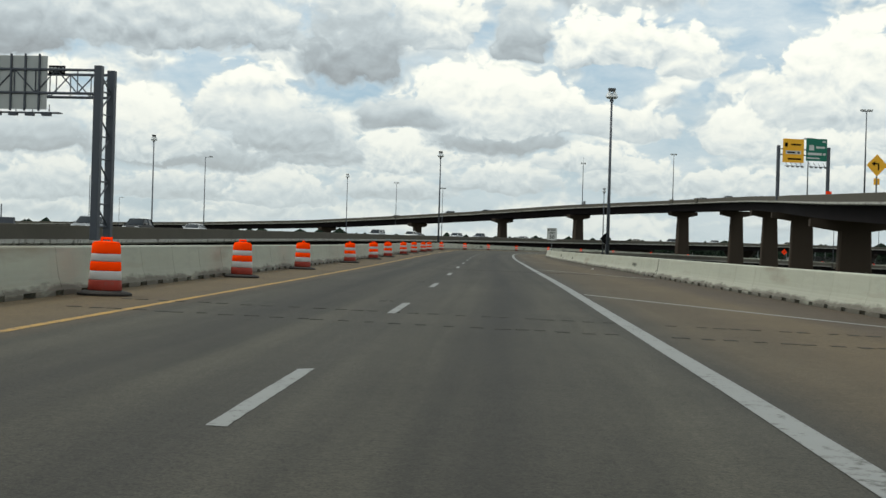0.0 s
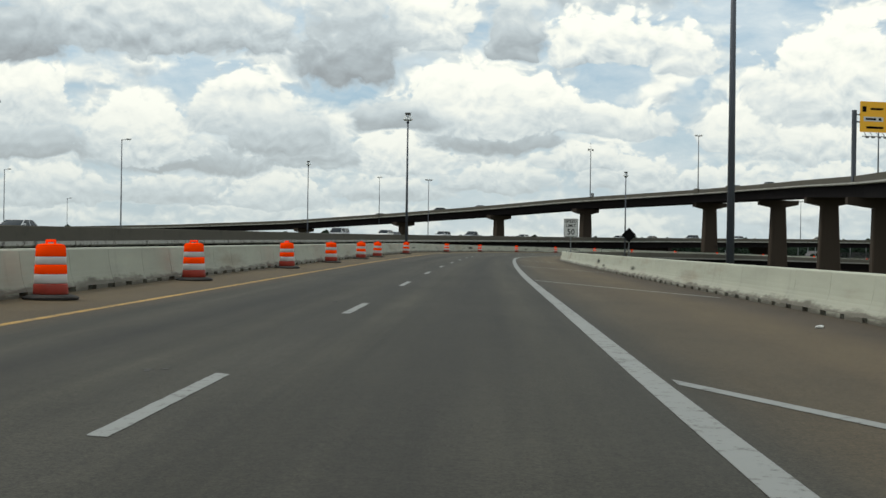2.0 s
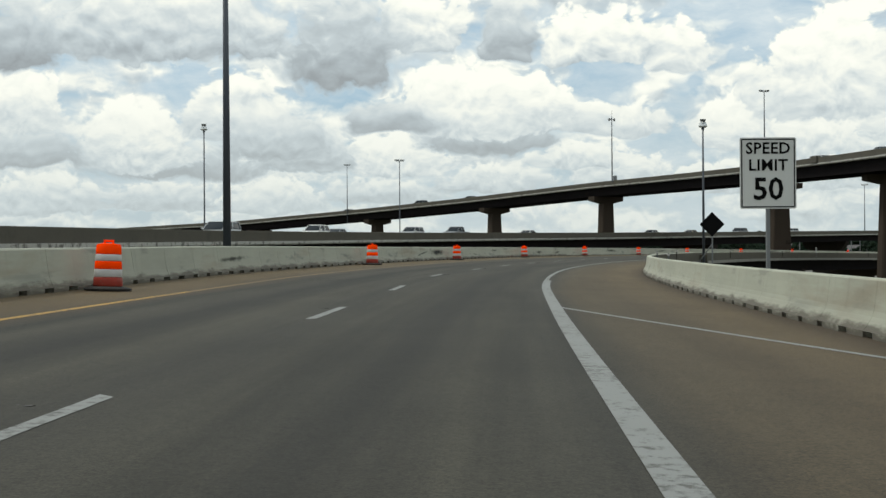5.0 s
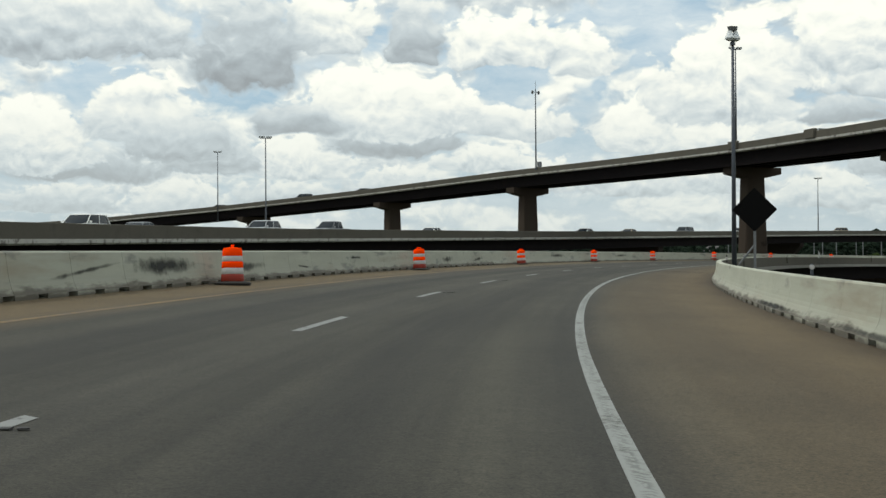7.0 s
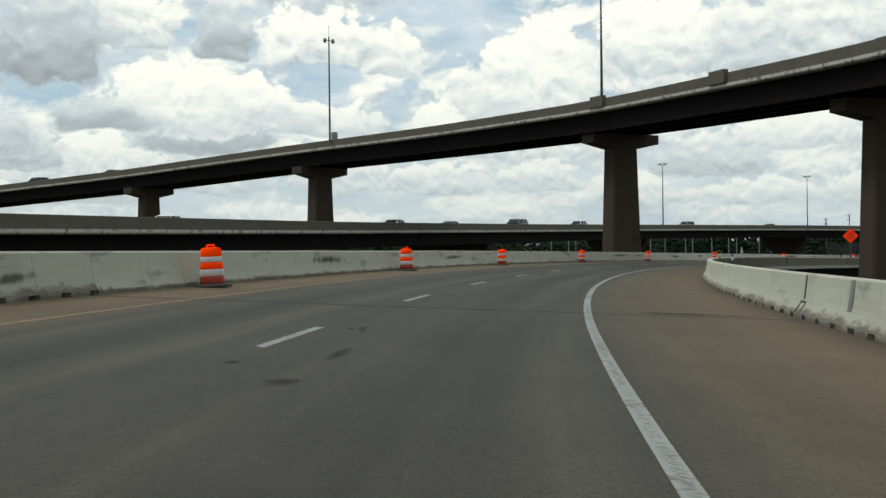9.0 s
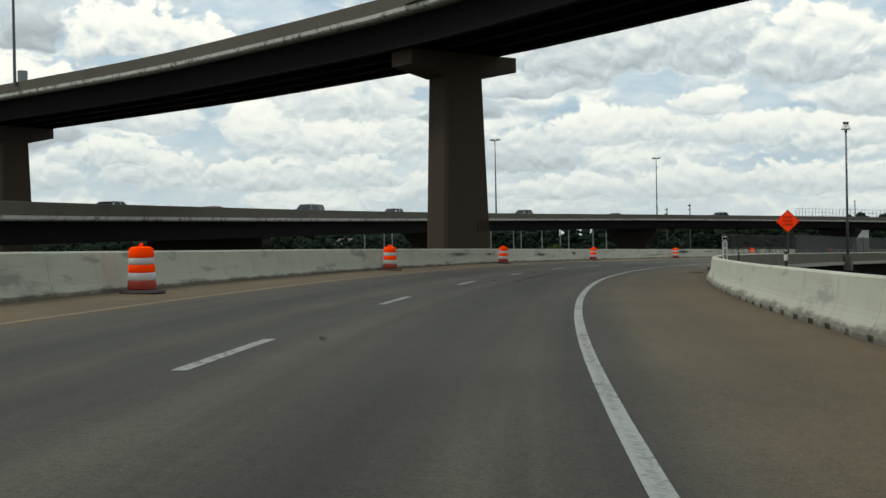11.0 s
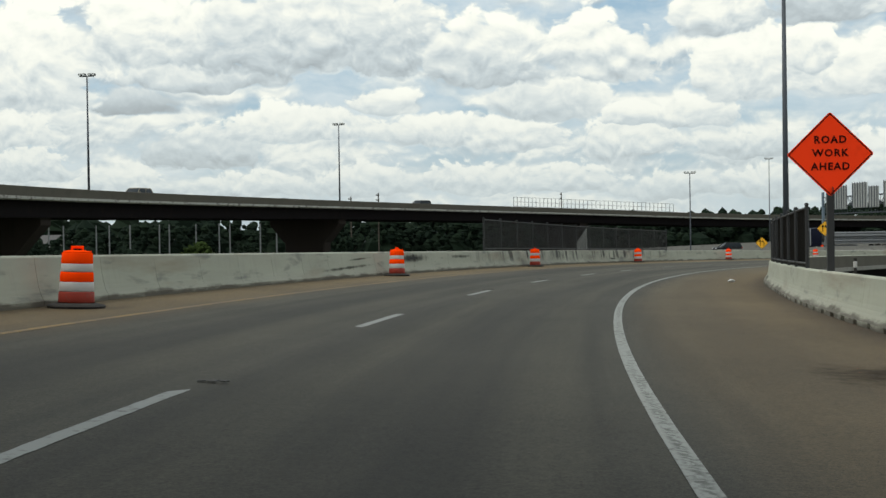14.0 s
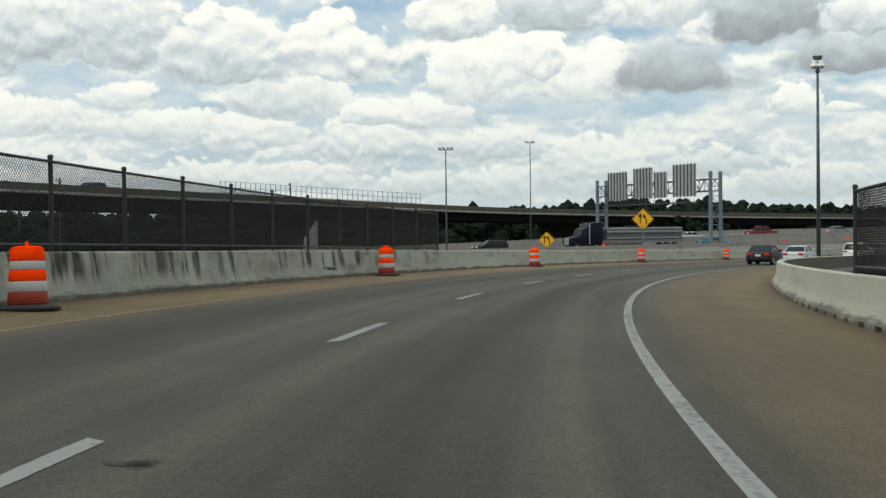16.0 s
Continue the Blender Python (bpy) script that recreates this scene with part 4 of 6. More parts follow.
# (x, y, shift across, shift along)
for x, y, across, along in ((42, 70, 0, 0), (52, 146, 0, 0), (66, 214, 0, 0), (73, 256, 0, 0), (77, 297, 2.0, 4.71), (73, 336.5, 0.92, -0.21), (50.5, 385, -0.17, 1.49), (29, 417, -0.76, 1.62), (0, 452, 0, 1.5), (-36, 490, 0, 0), (-84, 528, 0, 0), (-140, 562, 0, 0)):
    s = FLY.near(x, y)
    wide = y < 230
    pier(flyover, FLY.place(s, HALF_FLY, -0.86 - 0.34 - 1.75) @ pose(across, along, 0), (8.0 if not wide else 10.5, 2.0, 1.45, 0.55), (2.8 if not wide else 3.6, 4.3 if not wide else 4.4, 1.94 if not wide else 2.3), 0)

MAIN = Curve([(-44, -160, 0.4), (-32, -40, 0.8), (-22, 70, 1.55), (-15, 150, 2.4), (-5, 225, 3.1), (12, 285, 3.75), (46, 345, 4.45), (87, 400, 5.25), (133, 450, 6.05), (186, 484, 6.38), (245, 502, 5.95), (300, 503, 4.7), (365, 492, 3.9),
              (440, 466, 3.1), (530, 428, 2.6), (640, 380, 2.2), (760, 320, 2.0)], 31)
mainline = bridge("mainline_bridge", MAIN, 0, float(MAIN.s[-1]) - 2, 7.5, "long grey highway bridge with concrete parapets and dark girders", 1.5, 5)
s = 566 - 73.5 * 7
while s < MAIN.near(430, 470):
    if s > 5:
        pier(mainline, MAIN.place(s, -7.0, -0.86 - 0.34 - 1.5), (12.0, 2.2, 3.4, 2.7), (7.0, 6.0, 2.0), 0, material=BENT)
    s += 73.5

# ---- ground ----
w = Build()
w.add([(-4000, -3000, GROUND_Z), (4500, -3000, GROUND_Z), (4500, 4500, GROUND_Z), (-4000, 4500, GROUND_Z)], [(0, 1, 2, 3)])
tagged(w.ob("ground", GROUND), "scrubby green and brown ground below the bridges", "ground", kind="structure")


# ---- drums ----
def drum():
    e = thing("traffic_drum", "orange and white striped traffic drum on black rubber base", "traffic drum", "drums along the left shoulder")
    w = Build()
    w.lathe([(0.46, 0.0), (0.47, 0.035), (0.43, 0.06), (0.32, 0.085), (0.30, 0.085), (0.30, 0.0)], 24)
    w.ob("rubber_base", RUBBER, e, "black tyre-rubber base ring")
    bands = [(0.09, 0.265, 0.292, 0.282, DRUM_FOOT, "orange_band", "dirty dark orange foot band"), (0.272, 0.425, 0.277, 0.270, BAND_WHITE, "white_band", ""), (0.432, 0.585, 0.270, 0.262, ORANGE, "orange_band", ""),
             (0.592, 0.722, 0.258, 0.252, BAND_WHITE, "white_band", ""), (0.729, 0.90, 0.252, 0.244, ORANGE, "orange_band", "")]
    for a, b, r0, r1, m, name, lab in bands:
        w = Build()
        w.lathe([(r0 - 0.02, a - 0.006), (r0 - 0.006, a), (r0, a + 0.012), (r1, b - 0.012), (r1 - 0.006, b), (r1 - 0.02, b + 0.006)], 24)
        w.ob(name, m, e, lab, True)
    w = Build()
    w.lathe([(0.22, 0.90), (0.236, 0.905), (0.215, 0.93), (0.12, 0.945)], 24)
    w.ob("top", ORANGE, e, "", True)
    w = Build()
    w.tube((-0.09, 0, 0.93), (-0.085, 0, 0.99), 0.02, n=8).tube((0.09, 0, 0.93), (0.085, 0, 0.99), 0.02, n=8).tube((-0.1, 0, 0.995), (0.1, 0, 0.995), 0.022, n=8)
    w.ob("handle", ORANGE, e)
    return e


first = drum()
DRUMS = [21.0, 32.5, 43.1, 58.2, 70.1, 80.3, 94.6, 106.9, 119.2, 128.2, 149.4, 182.5, 205.7, 229.2, 253.3, 276.6, 298.3, 322.1, 343.5, 365.5, 388.5, 411.0, 433.8, 456.7, 480.5, 504.0]
for k, s in enumerate(DRUMS):
    m = ROAD.place(s, edge(s) - 8.85) @ pose(0, 0, 0.0, -0.6 + 1.2 * ((k * 7) % 5) / 4, math.degrees(ROAD.bank(s)), 40 * k)
    if k == 0:
        first.matrix_basis = m
    else:
        copy_thing(first, m)


# ---- light poles ----
def light_pole(height, heads):
    e = thing("light_pole", "tall slim grey steel highway light pole", "light pole", "highway light poles")
    w = Build()
    w.tube((0, 0, 0), (0, 0, height), 0.14, 0.07, 12)
    w.ob("pole", POLE, e, "", True)
    w = Build()
    w.lathe([(0.26, 0.0), (0.26, 0.05), (0.17, 0.07), (0.17, 0.3)], 12)
    w.ob("base_plate", POLE, e)
    if heads == 1:
        w = Build()
        w.tube((0, 0, height - 0.15), (0.9, 0, height + 0.02), 0.05, 0.04, 8)
        w.ob("arm", POLE, e)
        w = Build()
        w.box((1.07, 0, height + 0.03), (0.75, 0.34, 0.16), bevel=0.05)
        h = w.ob("lamp_head", LAMP, e)
        w = Build()
        w.box((1.07, 0, height - 0.08), (0.5, 0.26, 0.06), bevel=0.02)
        w.ob("lens", LENS, h)
    elif heads == 2:
        # bell-shaped luminaires round a collar
        for x in (-0.19, 0.19):
            w = Build()
            w.lathe([(0.05, height + 0.42), (0.20, height + 0.40), (0.17, height + 0.22), (0.12, height + 0.16)], 12, (x * 0.5, 0))
            w.ob("ballast", LAMP, e)
            w = Build()
            w.lathe([(0.11, height + 0.16), (0.16, height + 0.02), (0.24, height - 0.16), (0.27, height - 0.22), (0.25, height - 0.27)], 14, (x, 0))
            h = w.ob("lamp_bell", BELL, e, "pale bell-shaped lamp")
            w = Build()
            w.lathe([(0.22, height - 0.28), (0.18, height - 0.34), (0.08, height - 0.38)], 14, (x, 0))
            w.ob("lens", LENS, h)
        w = Build()
        w.tube((-0.19, 0, height), (0.19, 0, height), 0.04, n=8)
        w.ob("arm", POLE, e)
        w = Build()
        w.lathe([(0.14, height - 0.6), (0.14, height - 0.45), (0.08, height - 0.4)], 10)
        w.ob("collar", POLE, e)
    else:
        # a T of twin flood heads
        w = Build()
        w.tube((-0.8, 0, height - 0.05), (0.8, 0, height - 0.05), 0.05, n=8)
        w.ob("arm", POLE, e)
        for x in (-0.75, -0.3, 0.3, 0.75):
            w = Build()
            w.box((x, 0, height + 0.12), (0.36, 0.4, 0.26), bevel=0.05)
            h = w.ob("lamp_head", LAMP, e)
            w = Build()
            w.box((x, -0.2, height + 0.08), (0.28, 0.03, 0.18), bevel=0.01)
            w.ob("lens", LENS, h)
    return e


# (x, y, foot height, pole height, heads, turn)
POLES = [(2.85, 166.3, 0.9, 12.75, 2, 0), (-16, 273.7, 3.6, 12.9, 2, 0), (36.3, 238.6, -0.3, 13.4, 2, 20), (-41.8, 239.5, 2.4, 15.0, 1, 0), (-35.8, 165.2, 1.3, 13.3, 2, 0), (6.9, 350.5, 4.1, 13.9, 3, 20),
         (-8.3, 456.4, 9.0, 15.7, 3, 0), (132.5, 455, 5.4, 13.1, 3, -45), (185.2, 487, 5.6, 12.6, 3, -50), (123.4, 359.9, -1.8, 13.5, 2, -30), (13.9, 89.0, -0.9, 13.4, 2, 0), (69.3, 332.0, 15.0, 13.2, 3, 10),
         (229.2, 455.3, -2.5, 12.6, 3, -50), (299.4, 493.3, 3.6, 12.8, 3, -60), (188.6, 392.2, -3.0, 13.4, 2, -60), (-81.7, 305.3, 3.0, 13.5, 1, 0), (-108.9, 447.6, 4.5, 11.5, 1, 0), (67.2, 183.0, 10.4, 13.0, 3, 0), (79.0, 247.0, 13.2, 12.0, 3, 0)]
for x, y, z, h, heads, turn in POLES:
    # poles clear of every deck stand on the ground below
    decks = ((MAIN, -15, 0.6), (FLY, -1.5, 11), (ROAD, -11, 8))
    carried = False
    for line, lo, hi in decks:
        k = int(np.argmin((line.x - x) ** 2 + (line.y - y) ** 2))
        u = (x - line.x[k]) * math.cos(line.h[k]) - (y - line.y[k]) * math.sin(line.h[k])
        carried = carried or (lo < u < hi and math.hypot(line.x[k] - x, line.y[k] - y) < abs(u) + 2)
    if not carried:
        z, h = GROUND_Z, h + z - GROUND_Z
    light_pole(h, heads).matrix_basis = pose(x, y, z, 0, 0, turn)


# ---- signs ----
def letters(text, size, material, parent, at, name="lettering", spacing=1.0, depth=0.004):
    cu = bpy.data.curves.new(name, "FONT")
    cu.body, cu.size, cu.align_x, cu.align_y, cu.extrude, cu.space_character = text, size, "CENTER", "CENTER", depth, spacing
    cu.resolution_u, cu.offset = 2, size * 0.018
    tmp = bpy.data.objects.new(name, cu)
    me = bpy.data.meshes.new_from_object(tmp)
    bpy.data.objects.remove(tmp)
    me.materials.append(material)
    o = new(name, me)
    o.parent = parent
    o.matrix_basis = at
    return o


UP = pose(0, 0, 0, 90, 0, 0)  # text plane to upright, facing -y


def plate(w, h, t=0.02, bevel=0.04):
    """An upright plate with rounded corners, facing -y."""
    b = Build()
    c = []
    for x, z, a0 in ((w / 2 - bevel, h / 2 - bevel, 0), (-w / 2 + bevel, h / 2 - bevel, 90), (-w / 2 + bevel, -h / 2 + bevel, 180), (w / 2 - bevel, -h / 2 + bevel, 270)):
        c += [(x + bevel * math.cos(radians(a0 + d)), z + bevel * math.sin(radians(a0 + d))) for d in (0, 30, 60, 90)]
    return b.prism(c, 0, t)


def diamond(side, t=0.02, bevel=0.06):
    b = plate(side, side, t, bevel)
    r = Matrix.Rotation(radians(45), 4, "Y")
    b.v = [tuple(r @ Vector(p)) for p in b.v]
    return b


def outline(kind, size, wide, inset, parent, material, turn=False):
    """A thin painted border, 3 mm proud of the face."""
    b = Build()
    w, h = size
    for cx, cz, sx, sz in ((0, h / 2 - inset, w - 2 * inset, wide), (0, -h / 2 + inset, w - 2 * inset, wide), (w / 2 - inset, 0, wide, h - 2 * inset), (-w / 2 + inset, 0, wide, h - 2 * inset)):
        b.box((cx, -0.0025, cz), (sx, 0.005, sz))
    if turn:
        r = Matrix.Rotation(radians(45), 4, "Y")
        b.v = [tuple(r @ Vector(p)) for p in b.v]
    return b.ob("border", material, parent)


def post(parent, x, z0, z1, r=0.04, material=GALV):
    b = Build()
    b.box((x, 0.05, (z0 + z1) / 2), (2 * r, 2 * r, z1 - z0), bevel=0.008)
    return b.ob("post", material, parent)


# speed limit sign on the right barrier
s = 152.0
sign = thing("speed_limit_sign", "white speed limit sign on a steel post behind the barrier", "road sign", at=ROAD.place(s, right_wall(s) + 0.6) @ pose(0, 0, 0, 0, 0, 4))
post(sign, 0, -0.25, 2.6)
p = plate(1.2, 1.52).ob("panel", SIGN_WHITE, sign)
p.matrix_basis = pose(0, 0, 2.86)
outline("box", (1.2, 1.52), 0.025, 0.04, p, SIGN_BLACK)
letters("SPEED", 0.34, SIGN_BLACK, p, pose(0, -0.004, 0.52) @ UP, spacing=1.05)
letters("LIMIT", 0.34, SIGN_BLACK, p, pose(0, -0.004, 0.16) @ UP, spacing=1.05)
letters("50", 0.66, SIGN_BLACK, p, pose(0, -0.004, -0.36) @ UP)

# diamond sign board with a black face
s = 240.8
sign = thing("diamond_sign", "dark diamond-shaped sign board on a braced steel post", "road sign", at=ROAD.place(s, right_wall(s) + 2.0) @ pose(0, 0, 0, 0, 0, -6))
post(sign, 0, -0.3, 3.0, 0.06)
b = Build()
b.tube((-0.05, 0.05, 1.6), (-1.25, 0.4, 0.1), 0.05, n=8)
b.ob("brace", GALV, sign)
p = diamond(1.6, 0.025).ob("panel", SIGN_BLACK, sign, "matt black diamond face")
p.matrix_basis = pose(0, -0.02, 3.45)
b = Build()
b.box((0, 0.03, 0.0), (1.5, 0.03, 0.06)).box((0, 0.03, 0.42), (0.7, 0.03, 0.06)).box((0, 0.03, -0.42), (0.7, 0.03, 0.06))
b.ob("stiffener", GALV, p)

# orange work sign
s = 373.0
sign = thing("road_work_sign", "orange diamond sign lettered road work ahead on a dark post", "road sign", at=ROAD.place(s, right_wall(s) + 0.38) @ pose(0, 0, 0, 0, 0, 3))
post(sign, 0, -0.3, 2.6, 0.07, FENCE_STEEL)
p = diamond(1.26, 0.02, 0.05).ob("panel", SIGN_ORANGE, sign)
p.matrix_basis = pose(0, -0.02, 3.28)
outline("diamond", (1.26, 1.26), 0.02, 0.03, p, SIGN_BLACK, True)
for text, z in (("ROAD", 0.3), ("WORK", 0.02), ("AHEAD", -0.26)):
    letters(text, 0.215, SIGN_BLACK, p, pose(0, -0.004, z) @ UP, spacing=1.18)

# narrow white marker panel with stacked characters
s = 317.8
sign = thing("marker_panel", "narrow white marker panel with stacked black characters on the barrier", "marker", at=ROAD.place(s, right_wall(s) + 0.62) @ pose(0, 0, 0, 0, 0, 8))
plate(0.17, 0.64, 0.015, 0.02).ob("panel", SIGN_WHITE, sign).matrix_basis = pose(0, 0, 1.06)
plate(0.17, 0.19, 0.015, 0.02).ob("top_panel", SIGN_WHITE, sign).matrix_basis = pose(0, 0, 1.49)
for ch, z in (("M", 1.49), ("0", 1.275), ("2", 1.06), ("5", 0.845)):
    letters(ch, 0.22, SIGN_BLACK, sign, pose(0, -0.003, z) @ UP)
post(sign, 0, -0.2, 1.55, 0.025)

# yellow merge signs
for (x, y, z), size in (((202.4, 412.6, 1.15), 1.25), ((212.4, 429.0, -0.6), 1.15)):
    sign = thing("merge_sign", "yellow diamond sign with two black arrows on a post", "road sign", "yellow merge signs", at=pose(x, y, z, 0, 0, -52))
    post(sign, 0, -3.0 if z > 0 else -2.2, -0.5, 0.05)
    p = diamond(size, 0.02, 0.05).ob("panel", SIGN_YELLOW, sign)
    outline("diamond", (size, size), 0.025, 0.03, p, SIGN_BLACK, True)
    b = Build()
    b.box((-0.22, -0.004, -0.05), (0.09, 0.008, 0.6))
    b.add([(-0.40, -0.008, 0.18), (-0.04, -0.008, 0.18), (-0.22, -0.008, 0.48), (-0.40, 0, 0.18), (-0.04, 0, 0.18), (-0.22, 0, 0.48)], [(0, 1, 2), (0, 1, 4, 3), (1, 2, 5, 4), (2, 0, 3, 5)])
    b.ob("arrow", SIGN_BLACK, p)
    b = Build()
    b.box((0, -0.004, 0), (0.09, 0.008, 0.36), pose(0.26, 0, -0.22, 0, 0, 0)).box((0, -0.004, 0), (0.09, 0.008, 0.34), pose(0.2, 0, 0.06, 0, -38, 0))
    b.add([(-0.02, -0.008, 0.12), (0.26, -0.008, 0.22), (0.03, -0.008, 0.42), (-0.02, 0, 0.12), (0.26, 0, 0.22), (0.03, 0, 0.42)], [(0, 1, 2), (0, 1, 4, 3), (1, 2, 5, 4), (2, 0, 3, 5)])
    b.ob("arrow", SIGN_BLACK, p)


# ---- overhead sign structures ----
def truss_leg(parent, x, h, gap, r=0.16, material=POLE):
    for y in (-gap / 2, gap / 2):
        b = Build()
        b.box((x, y, h / 2), (2 * r, 2 * r, h), bevel=0.02)
        b.ob("leg", material, parent)
    b = Build()
    z, k = 0.8, 0
    while z < h - 0.9:
        b.tube((x, -gap / 2, z), (x, gap / 2, z), 0.05, n=6)
        b.tube((x, (-1) ** k * gap / 2, z), (x, -((-1) ** k) * gap / 2, min(z + 1.3, h - 0.3)), 0.05, n=6)
        z += 1.3
        k += 1
    b.ob("bracing", material, parent)


def truss_beam(parent, x0, x1, z, deep, gap):
    b = Build()
    for zz in (z, z - deep):
        for y in (-gap / 2, gap / 2):
            b.tube((x0, y, zz), (x1, y, zz), 0.08, n=8)
    n = max(2, round(abs(x1 - x0) / 1.25))
    for y in (-gap / 2, gap / 2):
        for i in range(n):
            a, c = x0 + (x1 - x0) * i / n, x0 + (x1 - x0) * (i + 1) / n
            b.tube((a, y, z if i % 2 else z - deep), (c, y, z - deep if i % 2 else z), 0.04, n=6)
            b.tube((a, y, z), (a, y, z - deep), 0.035, n=6)
    b.ob("truss_beam", POLE, parent)


def sign_back(parent, x, z, w, h, y):
    b = Build()
    b.box((x, y, z), (w, 0.04, h), bevel=0.01)
    p = b.ob("sign_panel", SIGN_BACK, parent, "bare aluminium back of a sign")
    k = 0
    while k * 0.85 < w - 0.3:
        b = Build()
        b.box((x - w / 2 + 0.3 + k * 0.85, y - 0.08, z), (0.09, 0.12, h * 1.06))
        b.ob("stiffener", POLE, p)
        k += 1
    return p


def walkway(parent, x0, x1, z, y):
    b = Build()
    b.box(((x0 + x1) / 2, y, z), (x1 - x0, 0.5, 0.06))
    k = x0
    while k <= x1 + 0.01:
        b.tube((k, y + 0.2, z), (k, y + 0.2, z + 0.5), 0.03, n=6)
        b.box((k, y - 0.15, z - 0.12), (0.5, 0.28, 0.14))
        k += 1.0
    b.ob("catwalk", POLE, parent)


# structure over the mainline, seen from behind
g = thing("sign_gantry", "dark steel truss gantry with sign backs and catwalk", "sign gantry", at=pose(-18.4, 71.5, 0.75, 0, 0, -7))
truss_leg(g, 0, 10.0, 2.0, 0.22)
truss_beam(g, -24, 0, 9.75, 1.35, 2.0)
sign_back(g, -5.6, 9.0, 5.0, 3.1, -0.95)
sign_back(g, -12.4, 9.2, 6.0, 3.4, -0.95)
walkway(g, -8.0, -2.2, 7.25, -1.0)
b = Build()
b.box((-2.55, -0.9, 9.75), (0.98, 0.03, 0.5))
tag = b.ob("tag_plate", SIGN_BLACK, g, "small black plate with white digits")
letters("8014", 0.42, SIGN_WHITE, tag, pose(-2.55, -0.92, 9.75) @ UP)
b = Build()
b.box((-5.0, 0.4, 0.5), (0.9, 0.5, 0.9), bevel=0.03).tube((-5.3, 0.4, 0.9), (-5.3, 0.4, 1.7), 0.04, n=6)
tagged(b.ob("control_box", POLE), "small dark equipment box on the parapet", "equipment box").matrix_basis = pose(-18.9, 71.5, 1.0, 0, 0, 4)

BLUE_STEEL = surface("pale_blue_steel", (0.13, 0.17, 0.21), 0.5, vary=0.12, scale=0.6)
# structure over the far highway, seen from behind
g = thing("sign_gantry", "grey steel truss gantry with three sign backs", "sign gantry", at=pose(273.3, 452.4, -2.6, 0, 0, -117))
truss_leg(g, -14.9, 10.6, 1.6, 0.2, BLUE_STEEL)
truss_leg(g, 14.9, 10.6, 1.6, 0.2, BLUE_STEEL)
truss_beam(g, -14.9, 14.9, 9.6, 1.6, 1.6)
for x, z, w, h in ((-8.4, 9.4, 5.6, 4.2), (-1.3, 9.6, 5.2, 4.4), (3.3, 9.2, 3.4, 3.6), (9.2, 9.6, 5.6, 4.4)):
    sign_back(g, x, z, w, h, -1.1)
walkway(g, -11.5, 12.5, 6.6, -1.3)

# yellow and green guide signs on the flyover
gs = FLY.near(63.5, 217)
g = thing("guide_sign_frame", "yellow and green guide signs on a steel frame above the flyover", "road sign", at=FLY.place(gs, 4.6, -0.86) @ pose(0, 0, 0, 0, 0, 22))
for x in (-4.9, 4.9):
    b = Build()
    b.box((x, 0.2, 4.9), (0.5, 0.5, 9.8), bevel=0.03)
    b.ob("leg", POLE, g)
b = Build()
for z in (8.2, 9.2):
    b.tube((-4.9, 0.2, z), (4.9, 0.2, z), 0.1, n=8)
b.ob("crossbeam", POLE, g)
for x, m, lab, z, h in ((-2.25, SIGN_YELLOW, "yellow guide sign with a pale middle band", 8.9, 4.2), (2.3, SIGN_GREEN, "green guide sign with pale lettering bars", 9.25, 4.0)):
    p = plate(4.1, h, 0.06, 0.15).ob("sign_panel", m, g, lab)
    p.matrix_basis = pose(x, -0.25, z)
    if m is SIGN_YELLOW:
        plate(3.0, 0.62, 0.01, 0.05).ob("band", SIGN_WHITE, p).matrix_basis = pose(0, -0.012, -0.3)
        for bx, bz, bw, bh in ((-0.4, -0.3, 1.6, 0.26), (1.0, -0.3, 0.4, 0.36), (-1.4, 1.05, 0.6, 0.75), (0.5, 1.1, 1.9, 0.28), (0.2, -1.45, 2.6, 0.3)):
            q = Build()
            q.box((bx, -0.016, bz), (bw, 0.006, bh))
            q.ob("bar", SIGN_BLACK, p)
    else:
        for bx, bz, bw, bh in ((-1.0, 0.35, 0.95, 0.95), (0.75, 0.45, 1.7, 0.36), (-0.35, -0.75, 2.7, 0.42), (1.5, -0.75, 0.5, 0.42), (1.45, 1.5, 0.7, 0.3), (-0.6, -1.5, 2.4, 0.22)):
            q = Build()
            q.box((bx, -0.006, bz), (bw, 0.008, bh))
            q.ob("bar", SIGN_WHITE, p)
    b = Build()
    b.box((x, -0.5, 6.2), (3.6, 0.16, 0.1))
    for k in range(4):
        b.tube((x - 1.4 + k * 0.93, -0.1, 6.9), (x - 1.4 + k * 0.93, -0.9, 6.1), 0.04, n=6)
        b.box((x - 1.4 + k * 0.93, -1.0, 6.05), (0.45, 0.3, 0.28), bevel=0.04)
    b.ob("sign_lights", LAMP, g)
b = Build()
b.box((4.9, -0.3, 1.6), (1.1, 0.05, 0.75))
b.ob("orange_panel", SIGN_ORANGE, g, "small orange panel on the leg")
ys = 116.0
sign = thing("curve_sign", "yellow diamond curve sign with a black arrow above the flyover parapet", "road sign", at=FLY.place(ys, 0.4, 0) @ pose(0, 0, 0, 0, 0, 15))
post(sign, 0, -0.5, 1.6, 0.06)
p = diamond(1.5, 0.02, 0.06).ob("panel", SIGN_YELLOW, sign)
p.matrix_basis = pose(0, 0, 2.6)
b = Build()
b.box((0.15, -0.004, -0.15), (0.14, 0.008, 0.6)).box((-0.05, -0.004, 0.15), (0.5, 0.008, 0.14))
